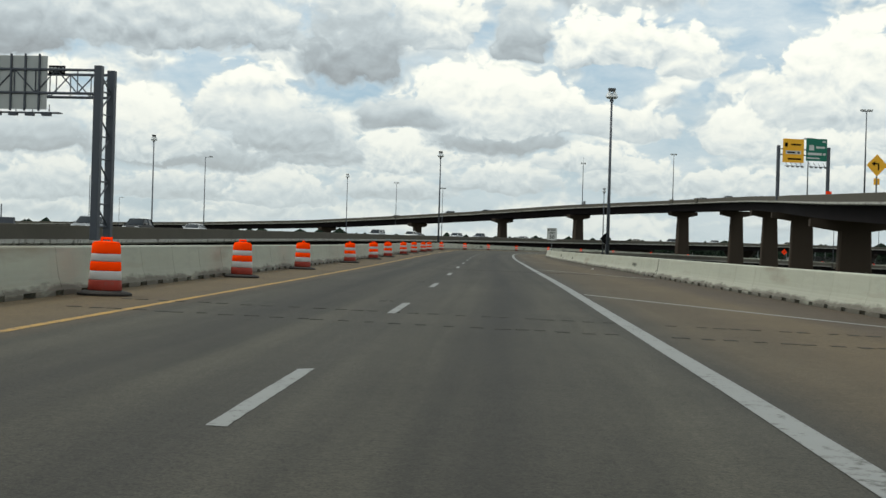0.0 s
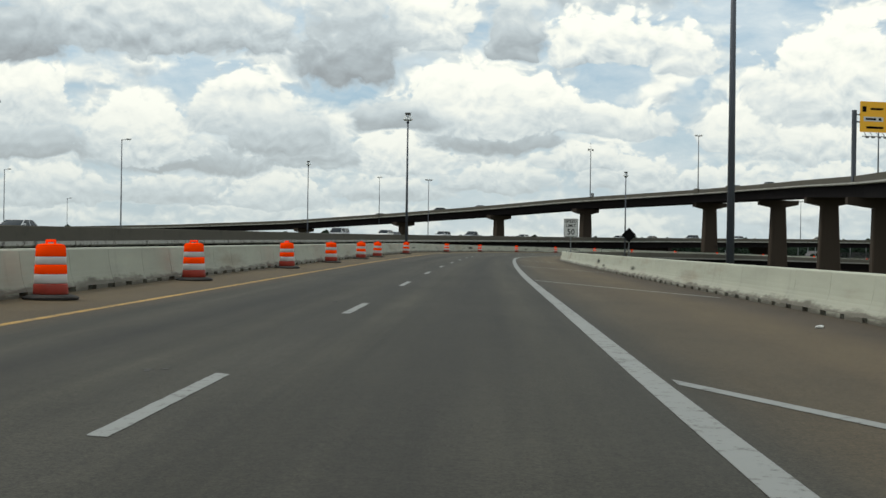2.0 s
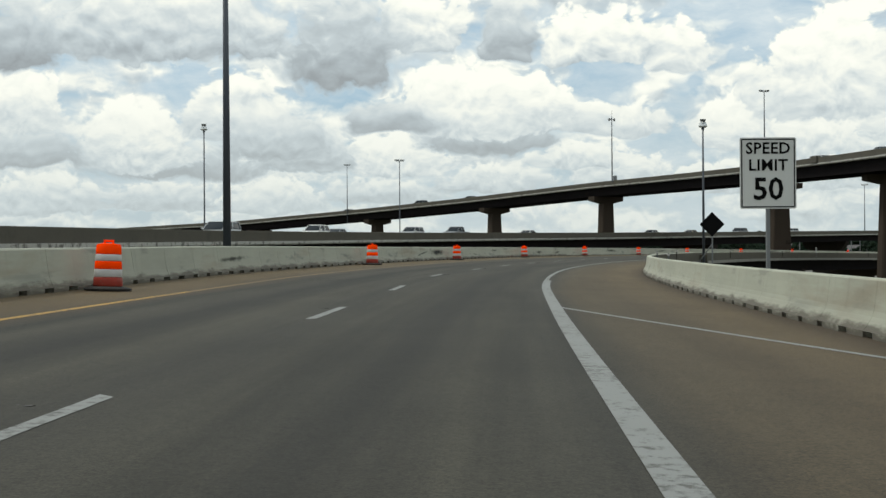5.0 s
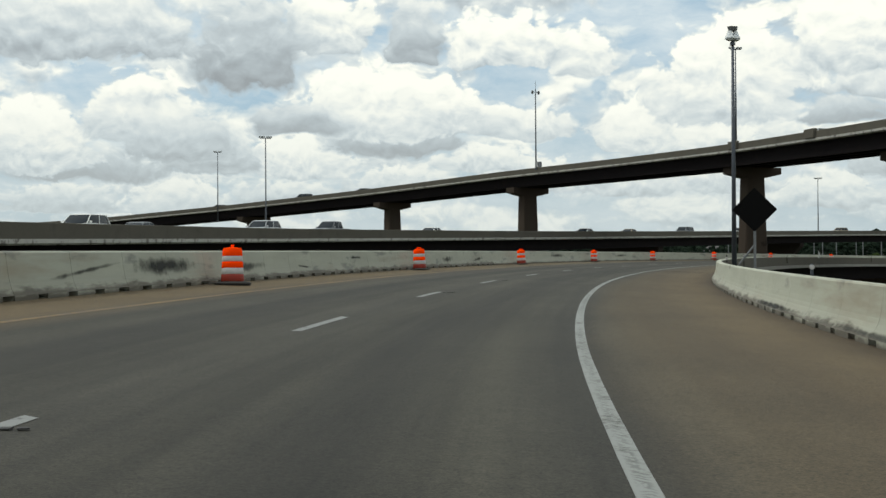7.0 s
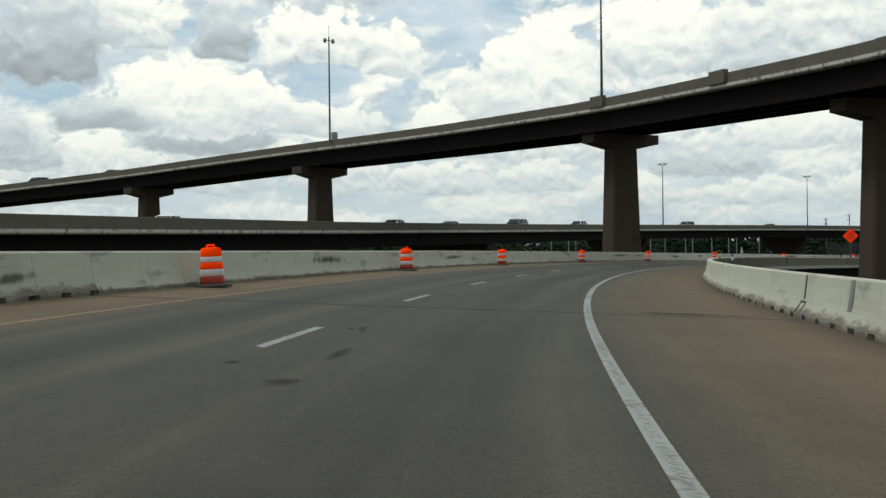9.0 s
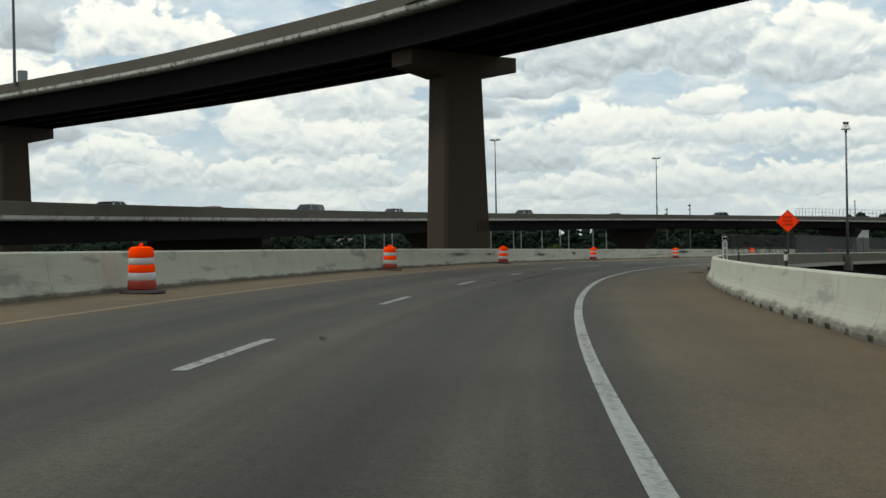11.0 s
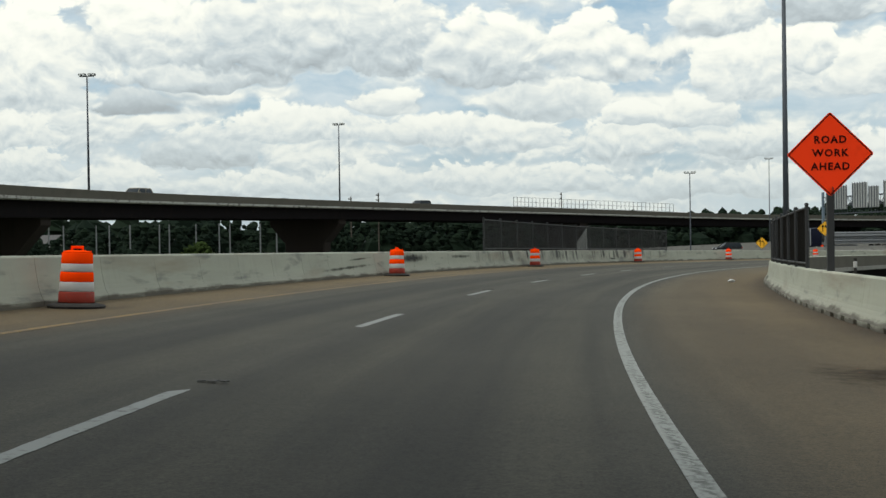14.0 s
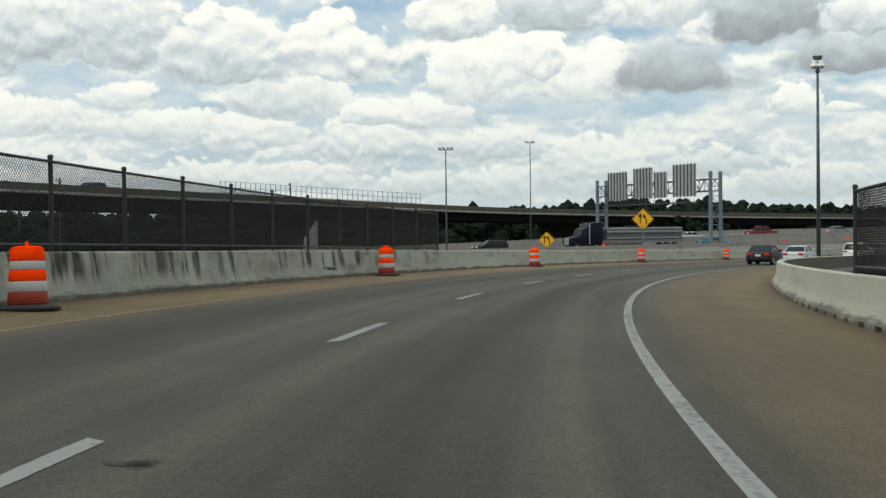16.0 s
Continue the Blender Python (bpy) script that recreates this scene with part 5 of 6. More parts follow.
b.add([(-0.2, -0.008, 0.4), (-0.2, -0.008, -0.1), (-0.55, -0.008, 0.15), (-0.2, 0, 0.4), (-0.2, 0, -0.1), (-0.55, 0, 0.15)], [(0, 1, 2), (0, 1, 4, 3), (1, 2, 5, 4), (2, 0, 3, 5)])
b.ob("arrow", SIGN_BLACK, p)
plate(0.6, 0.6, 0.02, 0.04).ob("advisory_plate", SIGN_YELLOW, sign).matrix_basis = pose(0, 0, 1.05)

# camera mast on the flyover parapet
m0 = FLY.place(FLY.near(52, 378.6), -0.2, 0)
mast = thing("camera_mast", "slim dark mast with twin devices and a box at its foot", "mast", at=m0)
b = Build()
b.tube((0, 0, -0.4), (0, 0, 13.2), 0.14, 0.08, 10).tube((0, 0, 13.2), (0, 0, 14.6), 0.03, n=6)
b.ob("pole", POLE, mast)
b = Build()
b.tube((-0.7, 0, 12.7), (0.7, 0, 12.7), 0.05, n=8)
b.ob("arm", POLE, mast)
for x in (-0.65, 0.65):
    b = Build()
    b.lathe([(0.08, 12.35), (0.2, 12.45), (0.22, 12.7), (0.12, 12.95)], 10, (x, 0))
    b.ob("device", LAMP, mast)
b = Build()
b.box((0.75, 0, 0.45), (0.7, 0.5, 1.1), bevel=0.04)
b.ob("cabinet", GALV, mast, "grey equipment cabinet")
for x, y in ((69.3, 333), (73.4, 312)):
    b = Build()
    b.box((-0.05, 0, -0.3), (0.5, 2.2, 1.1), bevel=0.05)
    o = b.ob("parapet_block", PARAPET, flyover, "thickened parapet block")
    o.matrix_basis = FLY.place(FLY.near(x, y), -0.05, 0)


# ---- fences on the barriers ----
def screen_fence(name, wall, side, s0, s1, height, label):
    e = thing(name, label, "fence")
    off = side * 0.32
    n = round((s1 - s0) / 3.1)
    for i in range(n + 1):
        s = s0 + (s1 - s0) * i / n
        b = Build()
        x, y, z = ROAD.at(s, wall(s) + off, 0.8)
        b.tube((x, y, z), (x, y, z + height), 0.042, n=8).lathe([(0.055, z + height), (0.05, z + height + 0.04), (0.02, z + height + 0.06)], 8, (x, y))
        b.ob("post", FENCE_STEEL, e)
    for name, z in (("bottom_rail", 0.95), ("top_rail", 0.74 + height)):
        b = Build()
        b.sweep(ROAD, s0, s1, 1.5, lambda s: [(wall(s) + off + 0.028 * math.cos(a), z + 0.028 * math.sin(a)) for a in (0.0, 1.047, 2.094, 3.142, 4.189, 5.236)])
        b.ob(name, FENCE_STEEL, e)
    # woven wire: two crossed sets of slanting wires in each bay
    pitch, top = 0.085, height - 0.1
    for i in range(n):
        a, c = s0 + (s1 - s0) * i / n, s0 + (s1 - s0) * (i + 1) / n
        b = Build()
        k = a - top
        while k < c + top:
            for slant in (1, -1):
                q0, q1 = (k, k + top) if slant > 0 else (k + top, k)
                z0, z1 = 0.0, top
                for lim in (a, c):
                    if (q0 < lim) == (lim == a) and (q1 < lim) == (lim == a) and q0 != lim:
                        break
                else:
                    lo, hi = max(a, min(q0, q1)), min(c, max(q0, q1))
                    f0, f1 = (lo - q0) / (q1 - q0), (hi - q0) / (q1 - q0)
                    off2 = off + side * (0.05 + 0.006 * slant)
                    b.tube(ROAD.at(lo, wall(lo) + off2, 0.86 + top * f0), ROAD.at(hi, wall(hi) + off2, 0.86 + top * f1), 0.0055, n=4, caps=False)
            k += pitch
        b.ob("mesh_panel", SCREEN, e, "dark woven wire mesh")
    return e


screen_fence("mesh_fence", left_wall, -1, 404.6, 443.4, 1.62, "dark chain-link fence on top of the stained barrier")
screen_fence("mesh_fence", right_wall, 1, 377.0, 416.3, 1.55, "dark chain-link fence on the curved barrier")
e = thing("bridge_fence", "grey chain-link fence above the highway bridge parapet", "fence")
s = 763.0
while s <= 813:
    b = Build()
    x, y, z = MAIN.at(s, -0.15, 0)
    b.tube((x, y, z - 0.1), (x, y, z + 1.75), 0.045, n=6)
    b.ob("post", POLE, e)
    s += 1.25
for h in (0.1, 0.9, 1.75):
    b = Build()
    b.sweep(MAIN, 763, 813, 2.5, [(-0.15 + 0.03 * math.cos(a), h + 0.03 * math.sin(a)) for a in (0.0, 1.047, 2.094, 3.142, 4.189, 5.236)])
    b.ob("rail", POLE, e)


# ---- vehicles ----
def paint(name, c):
    m = bpy.data.materials.new(name)
    m.use_nodes = True
    b = m.node_tree.nodes["Principled BSDF"]
    t = m.node_tree
    co = nd(t, "ShaderNodeTexCoord").outputs["Object"]
    t.links.new(mix(t, mth(t, "MULTIPLY", noise_tex(t, co, 3.0, 5), 0.3), c, tuple(v * 0.7 for v in c)), b.inputs["Base Color"])
    b.inputs["Roughness"].default_value, b.inputs["Coat Weight"].default_value, b.inputs["Coat Roughness"].default_value = 0.5, 0.05, 0.1
    b.inputs["Specular IOR Level"].default_value = 0.12
    return m


PAINTS = {n: paint(n + "_car_paint", c) for n, c in {"white": (0.72, 0.72, 0.70), "silver": (0.50, 0.51, 0.52), "grey": (0.20, 0.21, 0.22), "black": (0.015, 0.016, 0.018), "blue": (0.004, 0.006, 0.018), "red": (0.18, 0.035, 0.03), "teal": (0.05, 0.22, 0.26), "tan": (0.30, 0.26, 0.20)}.items()}
LIGHT_RED = surface("tail_lamp", (0.45, 0.02, 0.015), 0.2, vary=0.05)
LIGHT_CLEAR = surface("head_lamp", (0.65, 0.66, 0.66), 0.15, vary=0.05, spec=0.6)
CHROME = surface("wheel_alloy", (0.42, 0.42, 0.43), 0.35, metal=0.7, vary=0.08)
SHAPES = {
    # length, width, lower body outline (y, z), cabin foot and roof as (rear foot, rear roof, front roof, front foot, belt z, roof z)
    "sedan": (4.7, 1.8, [(-2.3, 0.3), (-2.35, 0.62), (-2.25, 0.92), (-1.5, 0.97), (1.0, 0.95), (1.95, 0.80), (2.3, 0.66), (2.35, 0.35), (2.2, 0.24), (-2.2, 0.24)], (-1.75, -1.0, 0.35, 1.25, 0.93, 1.43)),
    "suv": (4.7, 1.88, [(-2.3, 0.38), (-2.36, 0.75), (-2.3, 1.06), (-1.5, 1.08), (1.1, 1.06), (2.0, 0.98), (2.3, 0.82), (2.36, 0.45), (2.2, 0.30), (-2.2, 0.30)], (-2.28, -1.95, 0.35, 1.2, 1.05, 1.72)),
    "pickup": (5.5, 1.95, [(-2.75, 0.5), (-2.78, 1.05), (-0.9, 1.08), (1.4, 1.1), (2.5, 1.02), (2.72, 0.85), (2.75, 0.5), (2.5, 0.38), (-2.5, 0.38)], (-0.95, -0.75, 0.55, 1.4, 1.08, 1.82)),
    "van": (5.1, 1.95, [(-2.5, 0.35), (-2.55, 0.8), (-2.5, 1.08), (1.5, 1.06), (2.2, 0.92), (2.5, 0.72), (2.55, 0.4), (2.4, 0.28), (-2.4, 0.28)], (-2.5, -2.3, 0.9, 1.85, 1.05, 1.80)),
}


def skin(w, rows, inset):
    """A closed hull: each outline point given at an inner and an outer half width."""
    n = len(rows)
    pts, faces = [], []
    for k, (half, scale) in enumerate(inset):
        pts += [(half, y * scale, z) for y, z in rows]
    for k in range(len(inset) - 1):
        faces += [(k * n + i, k * n + (i + 1) % n, (k + 1) * n + (i + 1) % n, (k + 1) * n + i) for i in range(n)]
    faces += [tuple(range(n - 1, -1, -1)), tuple((len(inset) - 1) * n + i for i in range(n))]
    w.add(pts, faces)


def car(kind, colour, label, at, group="cars on the highway"):
    length, width, lower, (rf, rr, fr, ff, belt, roof) = SHAPES[kind]
    e = thing("pickup_truck" if kind == "pickup" else "minivan" if kind == "van" else kind, label, "car", group, at=at)
    h = width / 2
    w = Build()
    skin(w, lower, [(-h, 0.93), (-h + 0.05, 0.97), (-h + 0.28, 1.0), (h - 0.28, 1.0), (h - 0.05, 0.97), (h, 0.93)])
    w.ob("body", PAINTS[colour], e, round_by=0.06)
    # bumpers, number plate and side sills
    for y, name in ((-length / 2 + 0.02, "rear_bumper"), (length / 2 - 0.04, "front_bumper")):
        w = Build()
        w.box((0, y, 0.46), (width * 0.9, 0.2, 0.24), bevel=0.06)
        w.ob(name, PAINTS[colour], e)
    w = Build()
    w.box((0, -length / 2 - 0.015, 0.72), (0.42, 0.03, 0.16), bevel=0.01)
    w.ob("number_plate", SIGN_WHITE, e, "plain pale plate")
    w = Build()
    t = h * 0.76
    a, b2 = h - 0.06, t
    w.add([(-a, rf, belt), (a, rf, belt), (a, ff, belt), (-a, ff, belt), (-b2, rr, roof - 0.05), (b2, rr, roof - 0.05), (b2, fr, roof - 0.05), (-b2, fr, roof - 0.05)], [(0, 3, 2, 1), (4, 5, 6, 7), (0, 1, 5, 4), (1, 2, 6, 5), (2, 3, 7, 6), (3, 0, 4, 7)])
    w.ob("cabin_glass", GLASS, e, "dark glazed cabin", round_by=0.08)
    w = Build()
    w.add([(-b2 - 0.02, rr - 0.05, roof - 0.07), (b2 + 0.02, rr - 0.05, roof - 0.07), (b2 + 0.02, fr + 0.05, roof - 0.07), (-b2 - 0.02, fr + 0.05, roof - 0.07), (-b2 + 0.1, rr + 0.1, roof), (b2 - 0.1, rr + 0.1, roof), (b2 - 0.1, fr - 0.1, roof), (-b2 + 0.1, fr - 0.1, roof)],
          [(0, 3, 2, 1), (4, 5, 6, 7), (0, 1, 5, 4), (1, 2, 6, 5), (2, 3, 7, 6), (3, 0, 4, 7)])
    w.ob("roof", PAINTS[colour], e, round_by=0.025)
    for sx in (-1, 1):
        for y0, y1 in ((rf, rr), ((rf + ff) / 2 - 0.1, (rr + fr) / 2 - 0.1), (ff, fr)):
            w = Build()
            w.tube((sx * (a + 0.005), y0, belt), (sx * (b2 + 0.01), y1, roof - 0.05), 0.032, n=6)
            w.ob("pillar", PAINTS[colour], e)
        w = Build()
        w.box((sx * (h + 0.08), ff - 0.25, belt + 0.1), (0.18, 0.12, 0.16), bevel=0.03)
        w.ob("mirror", PAINTS[colour], e)
        for y in (-length * 0.29, length * 0.30):
            w = Build()
            w.tube((sx * (h - 0.2), y, 0.33), (sx * (h + 0.01), y, 0.33), 0.33, n=16)
            tyre = w.ob("tyre", RUBBER, e)
            w = Build()
            w.tube((sx * (h - 0.1), y, 0.33), (sx * (h + 0.025), y, 0.33), 0.21, 0.19, 12)
            w.ob("rim", CHROME, tyre)
        w = Build()
        w.box((sx * (h - 0.28), -length / 2 + 0.03, 0.78 if kind == "sedan" else 0.9), (0.4, 0.1, 0.16), bevel=0.02)
        w.ob("tail_lamp", LIGHT_RED, e)
        w = Build()
        w.box((sx * (h - 0.3), length / 2 - 0.08, 0.66 if kind == "sedan" else 0.82), (0.4, 0.12, 0.14), bevel=0.02)
        w.ob("head_lamp", LIGHT_CLEAR, e)
    return e


BACK = pose(0, 0, 0, 0, 0, 180)
# traffic on the mainline bridge; towards = coming the other way
for s, u, kind, colour, towards, label in ((268, -10, "suv", "grey", True, "grey sport utility car on the highway bridge"), (283, -10.5, "suv", "black", True, "black sport utility car on the highway bridge"), (300, -9.5, "sedan", "silver", True, "silver sedan on the highway bridge"),
                                           (394, -5, "van", "silver", True, "silver minivan on the highway bridge"), (421, -6, "suv", "white", True, "white sport utility car on the highway bridge"), (437, -9.5, "sedan", "grey", True, "grey sedan on the highway bridge"),
                                           (452, -5.5, "suv", "silver", True, "silver sport utility car on the highway bridge"), (467, -6, "pickup", "grey", True, "grey pickup truck on the highway bridge"), (499, -9, "sedan", "white", True, "white sedan on the highway bridge"),
                                           (545, -6, "sedan", "silver", True, "silver sedan on the highway bridge"), (571, -9, "sedan", "tan", True, "tan sedan on the highway bridge"), (590, -6, "van", "grey", True, "dark minivan on the highway bridge"),
                                           (624, -9, "suv", "silver", True, "silver sport utility car on the highway bridge"), (667, -5.5, "suv", "tan", True, "tan sport utility car on the highway bridge"), (709, -9, "sedan", "grey", True, "grey sedan on the highway bridge"),
                                           (742, -6, "suv", "black", True, "black sport utility car on the highway bridge")):
    car(kind, colour, label, MAIN.place(s, u, -0.86) @ (BACK if towards else Matrix()))
for s, kind, colour, label in ((319, "sedan", "white", "white sedan on the flyover"), (299, "sedan", "grey", "grey sedan on the flyover"), (458, "suv", "grey", "grey car on the flyover"), (439, "sedan", "black", "black sedan on the flyover"), (487, "sedan", "silver", "silver sedan on the flyover")):
    car(kind, colour, label, FLY.place(s, 2.6, -0.86), "cars on the flyover")
for s, c, kind, colour, label in ((488, -1.7, "sedan", "black", "black sedan driving on the ramp"), (501, -1.8, "sedan", "silver", "silver sedan driving on the ramp"), (524, -1.9, "suv", "white", "white sport utility car on the ramp"), (545, -5.4, "sedan", "grey", "grey sedan on the ramp")):
    car(kind, colour, label, ROAD.place(s, edge(s) + c), "cars on the ramp")

# ---- the far highway beside the merge ----
LOW = Curve([(60, 566, -4.2), (150, 518, -3.5), (234, 473, -2.75), (273, 453, -2.45), (350, 420, -2.0), (450, 384, -1.5), (580, 340, -1.0), (760, 290, -0.6)])


def step_up(u, s):
    """The far carriageway lies higher than the near one as the road climbs east."""
    return float(np.interp(u, (-17, -2.2, -1.0, 17), (1.5, 1.0, 0.1, 0.0)) * np.interp(s, (205, 270), (0.0, 1.0)))



far = thing("far_highway", "grey highway at ground level with concrete dividers", "road", kind="structure")
b = Build()
b.sweep(LOW, 0, float(LOW.s[-1]) - 2, 6, lambda q: [(-17, step_up(-17, q)), (-2.2, step_up(-2.2, q)), (-1.0, step_up(-1.0, q)), (17, 0), (24, -6.4), (-24, -6.4)])
b.ob("roadbed", DECK_TOP, far)
for u in (-16.5, -1.0, 16.0):
    b = Build()
    b.sweep(LOW, 0, float(LOW.s[-1]) - 2, 6, lambda q: [(u + d, step_up(u - 1.2 if d < 0.2 else u, q) + z) for d, z in ((-0.28, -0.02), (-0.12, 0.3), (-0.08, 0.82), (0.08, 0.82), (0.12, 0.3), (0.28, -0.02))])
    b.ob("divider", FASCIA, far, "concrete divider")
for s, u, kind, colour, back, label in ((212, 7, "suv", "black", True, "black sport utility car on the far highway"), (252.5, -5, "sedan", "silver", False, "silver sedan on the far highway"), (267.5, -6, "pickup", "red", False, "dark red pickup truck on the far highway"),
                                        (287.0, -9, "sedan", "grey", False, "dark grey sedan on the far highway"), (249, 4.5, "sedan", "teal", False, "teal sedan on the far highway")):
    car(kind, colour, label, LOW.place(s, u, step_up(u, s)) @ (BACK if back else Matrix()), "cars on the far highway")
for s, u in ((246, 9), (258, 9.5), (270, 10), (282, 10.5), (228, 9)):
    copy_thing(first, LOW.place(s, u))

# semi truck with a load of pipes
s = 231.0
truck = thing("semi_truck", "dark blue semi truck with a flatbed load of grey pipes", "truck", at=LOW.place(s, 7.5) @ BACK)
b = Build()
skin(b, [(5.2, 0.6), (7.6, 0.6), (7.9, 1.1), (7.75, 1.75), (6.3, 2.0), (5.9, 2.9), (5.2, 3.2)], [(-1.15, 1.0), (-1.05, 1.003), (1.05, 1.003), (1.15, 1.0)])
b.ob("cab", PAINTS["blue"], truck, round_by=0.1)
b = Build()
skin(b, [(2.9, 0.7), (5.25, 0.7), (5.25, 3.2), (4.6, 3.75), (3.0, 3.85), (2.9, 3.6)], [(-1.22, 1.0), (-1.1, 1.003), (1.1, 1.003), (1.22, 1.0)])
b.ob("sleeper", PAINTS["blue"], truck, round_by=0.1)
b = Build()
b.add([(-1.0, 6.33, 2.05), (1.0, 6.33, 2.05), (1.0, 5.95, 2.8), (-1.0, 5.95, 2.8), (-1.0, 6.25, 2.0), (1.0, 6.25, 2.0), (1.0, 5.85, 2.8), (-1.0, 5.85, 2.8)], [(0, 1, 2, 3), (4, 7, 6, 5), (0, 4, 5, 1), (3, 2, 6, 7)])
b.box((1.16, 5.6, 2.4), (0.02, 0.6, 0.6)).box((-1.16, 5.6, 2.4), (0.02, 0.6, 0.6))
b.ob("windscreen", GLASS, truck)
b = Build()
b.box((0, 7.86, 1.25), (1.2, 0.12, 0.9), bevel=0.03)
b.ob("grille", CHROME, truck)
b = Build()
b.box((0, -3.6, 1.25), (2.4, 13.2, 0.25), bevel=0.03).box((0, 0, 0.85), (0.9, 8.0, 0.25))
b.ob("flatbed", GALV, truck, "grey flatbed trailer")
for k in range(4):
    for j in range(5 - k % 2):
        b = Build()
        b.tube((-0.95 + 0.475 * j + 0.24 * (k % 2), 2.2, 1.62 + k * 0.42), (-0.95 + 0.475 * j + 0.24 * (k % 2), -10, 1.62 + k * 0.42), 0.23, n=10)
        b.ob("pipe", GALV, truck)
for y in (6.9, 3.9, 2.7, -7.4, -8.7):
    for sx in (-1, 1):
        b = Build()
        b.tube((sx * 0.75, y, 0.5), (sx * 1.22, y, 0.5), 0.5, n=16)
        ty = b.ob("tyre", RUBBER, truck)
        b = Build()
        b.tube((sx * 1.1, y, 0.5), (sx * 1.24, y, 0.5), 0.28, 0.24, 12)
        b.ob("rim", CHROME, ty)
for sx in (-1, 1):
    b = Build()
    b.tube((sx * 1.2, 5.0, 0.9), (sx * 1.2, 5.0, 3.6), 0.09, n=8)
    b.ob("exhaust_stack", CHROME, truck)

# ---- clutter on the deck ----
for k, s in enumerate(DASHES):
    if s < 3 or s > 420 or k % 3 == 1:
        continue
    b = Build()
    for i in range(3):
        b.box((0.11 * i - 0.11, 0.6 + 0.05 * ((i * k) % 3), 0.006), (0.07, 0.05 + 0.03 * (i % 2), 0.01), pose(0, 0, 0, 0, 0, 20 * i + 11 * k))
    o = b.ob("marker_scar", JOINT, road)
    o.matrix_basis = ROAD.place(s, edge(s) - 3.66)


def flat_patch(name, s, c, w, h, material, label, seed):
    """An irregular thin patch on the pavement."""
    rnd = random.Random(seed)
    b = Build()
    n = 14
    pts = [(w / 2 * math.cos(2 * math.pi * i / n) * rnd.uniform(0.6, 1.1), h / 2 * math.sin(2 * math.pi * i / n) * rnd.uniform(0.6, 1.1)) for i in range(n)]
    b.add([(x, y, 0.005) for x, y in pts], [tuple(range(n))])
    o = b.ob(name, material, road, label)
    o.matrix_basis = ROAD.place(s, edge(s) + c) @ pose(0, 0, 0, 0, math.degrees(ROAD.bank(s)), 0)
    return o


OIL = scuff_material("soaked_oil", (0.018, 0.017, 0.015), 0.5)
BROWN_PATCH = scuff_material("dark_brown_patch", (0.030, 0.023, 0.017), 0.6)


def soft_mark(s, c, w, length, material, label, lift=0.005):
    """A dark mark whose rim fades into the pavement, 5 mm proud."""
    b = Build()
    n = max(2, round(length))
    for i in range(n + 1):
        q = s + length * (i / n - 0.5)
        for g in (-1, 0, 1):
            b.v.append(ROAD.at(q, edge(q) + c + g * w / 2, lift))
            b.uv.append((2 * i / n - 1, g))
    b.f = [(3 * i + g, 3 * i + g + 1, 3 * i + g + 4, 3 * i + g + 3) for i in range(n) for g in range(2)]
    return b.ob("blotch", material, road, label)


for k, (s, c, w, length) in enumerate(((235.0, -2.74, 0.6, 0.7), (237.6, -2.72, 0.3, 1.5), (236.4, -3.5, 0.25, 0.5), (317.6, -2.52, 0.42, 2.6), (320.2, -2.5, 0.3, 2.4), (323.0, -2.55, 0.36, 3.6), (327.5, -2.55, 0.36, 5.0), (333.0, -2.58, 0.34, 6.0), (340.0, -2.6, 0.3, 7.0),
                        (313.0, -2.5, 0.3, 3.0), (399.8, -3.05, 0.3, 0.3), (92.6, 0.35, 0.3, 0.8))):
    soft_mark(s, c, w * 0.9, length * 1.5, OIL, "dark soaked-in oil stain", 0.005 + 0.001 * (k % 3))
# dark brown patches with faded rims on the shoulder
for s, c, w, length in ((335.3, 1.1, 2.2, 0.9), (358.6, 2.6, 2.4, 3.4), (333.0, 2.9, 1.6, 5.0), (248.3, 1.9, 3.6, 0.9), (339.0, 3.0, 1.2, 7.0)):
    soft_mark(s, c, w, length, BROWN_PATCH, "dark brown patch on the shoulder")
for k, (s, c) in enumerate(((194.4, -2.82), (399.8, -3.13), (225.5, -3.5), (118.0, 2.33), (108.4, 2.9), (96.5, 3.4), (63.0, 3.2))):
    flat_patch("debris_scrap", s, c, 0.28, 0.16, DEBRIS, "dark scrap on the pavement", 20 + k)
# a brown block and litter on the shoulder
b = Build()
b.box((0, 0, 0.07), (0.34, 0.2, 0.14), bevel=0.012)
tagged(b.ob("wood_block", surface("dirty_wood", (0.055, 0.035, 0.02), 0.9, vary=0.3, scale=5, stretch=(0.2, 1, 1))), "dirty brown wooden block lying on the shoulder", "wood block").matrix_basis = ROAD.place(340.4, edge(340.4) + 3.1, 0.0) @ pose(0, 0, 0, 0, 2.5, -6)
rnd = random.Random(8)
for s, c, size in ((394.2, 2.62, 0.12), (68.5, 3.6, 0.06)):
    bm = bmesh.new()
    bmesh.ops.create_icosphere(bm, subdivisions=2, radius=size)
    for vv in bm.verts:
        vv.co = Vector((vv.co.x * 1.2, vv.co.y * 0.8, vv.co.z * 0.5)) * rnd.uniform(0.75, 1.15)
        vv.co.z += size * 0.4
    me = bpy.data.meshes.new("paper_litter")
    bm.to_mesh(me)
    bm.free()
    me.materials.append(SIGN_WHITE)
    o = tagged(new("paper_litter", me), "crumpled white litter on the tan shoulder", "litter", "litter on the shoulder")
    o.matrix_basis = ROAD.place(s, edge(s) + c)

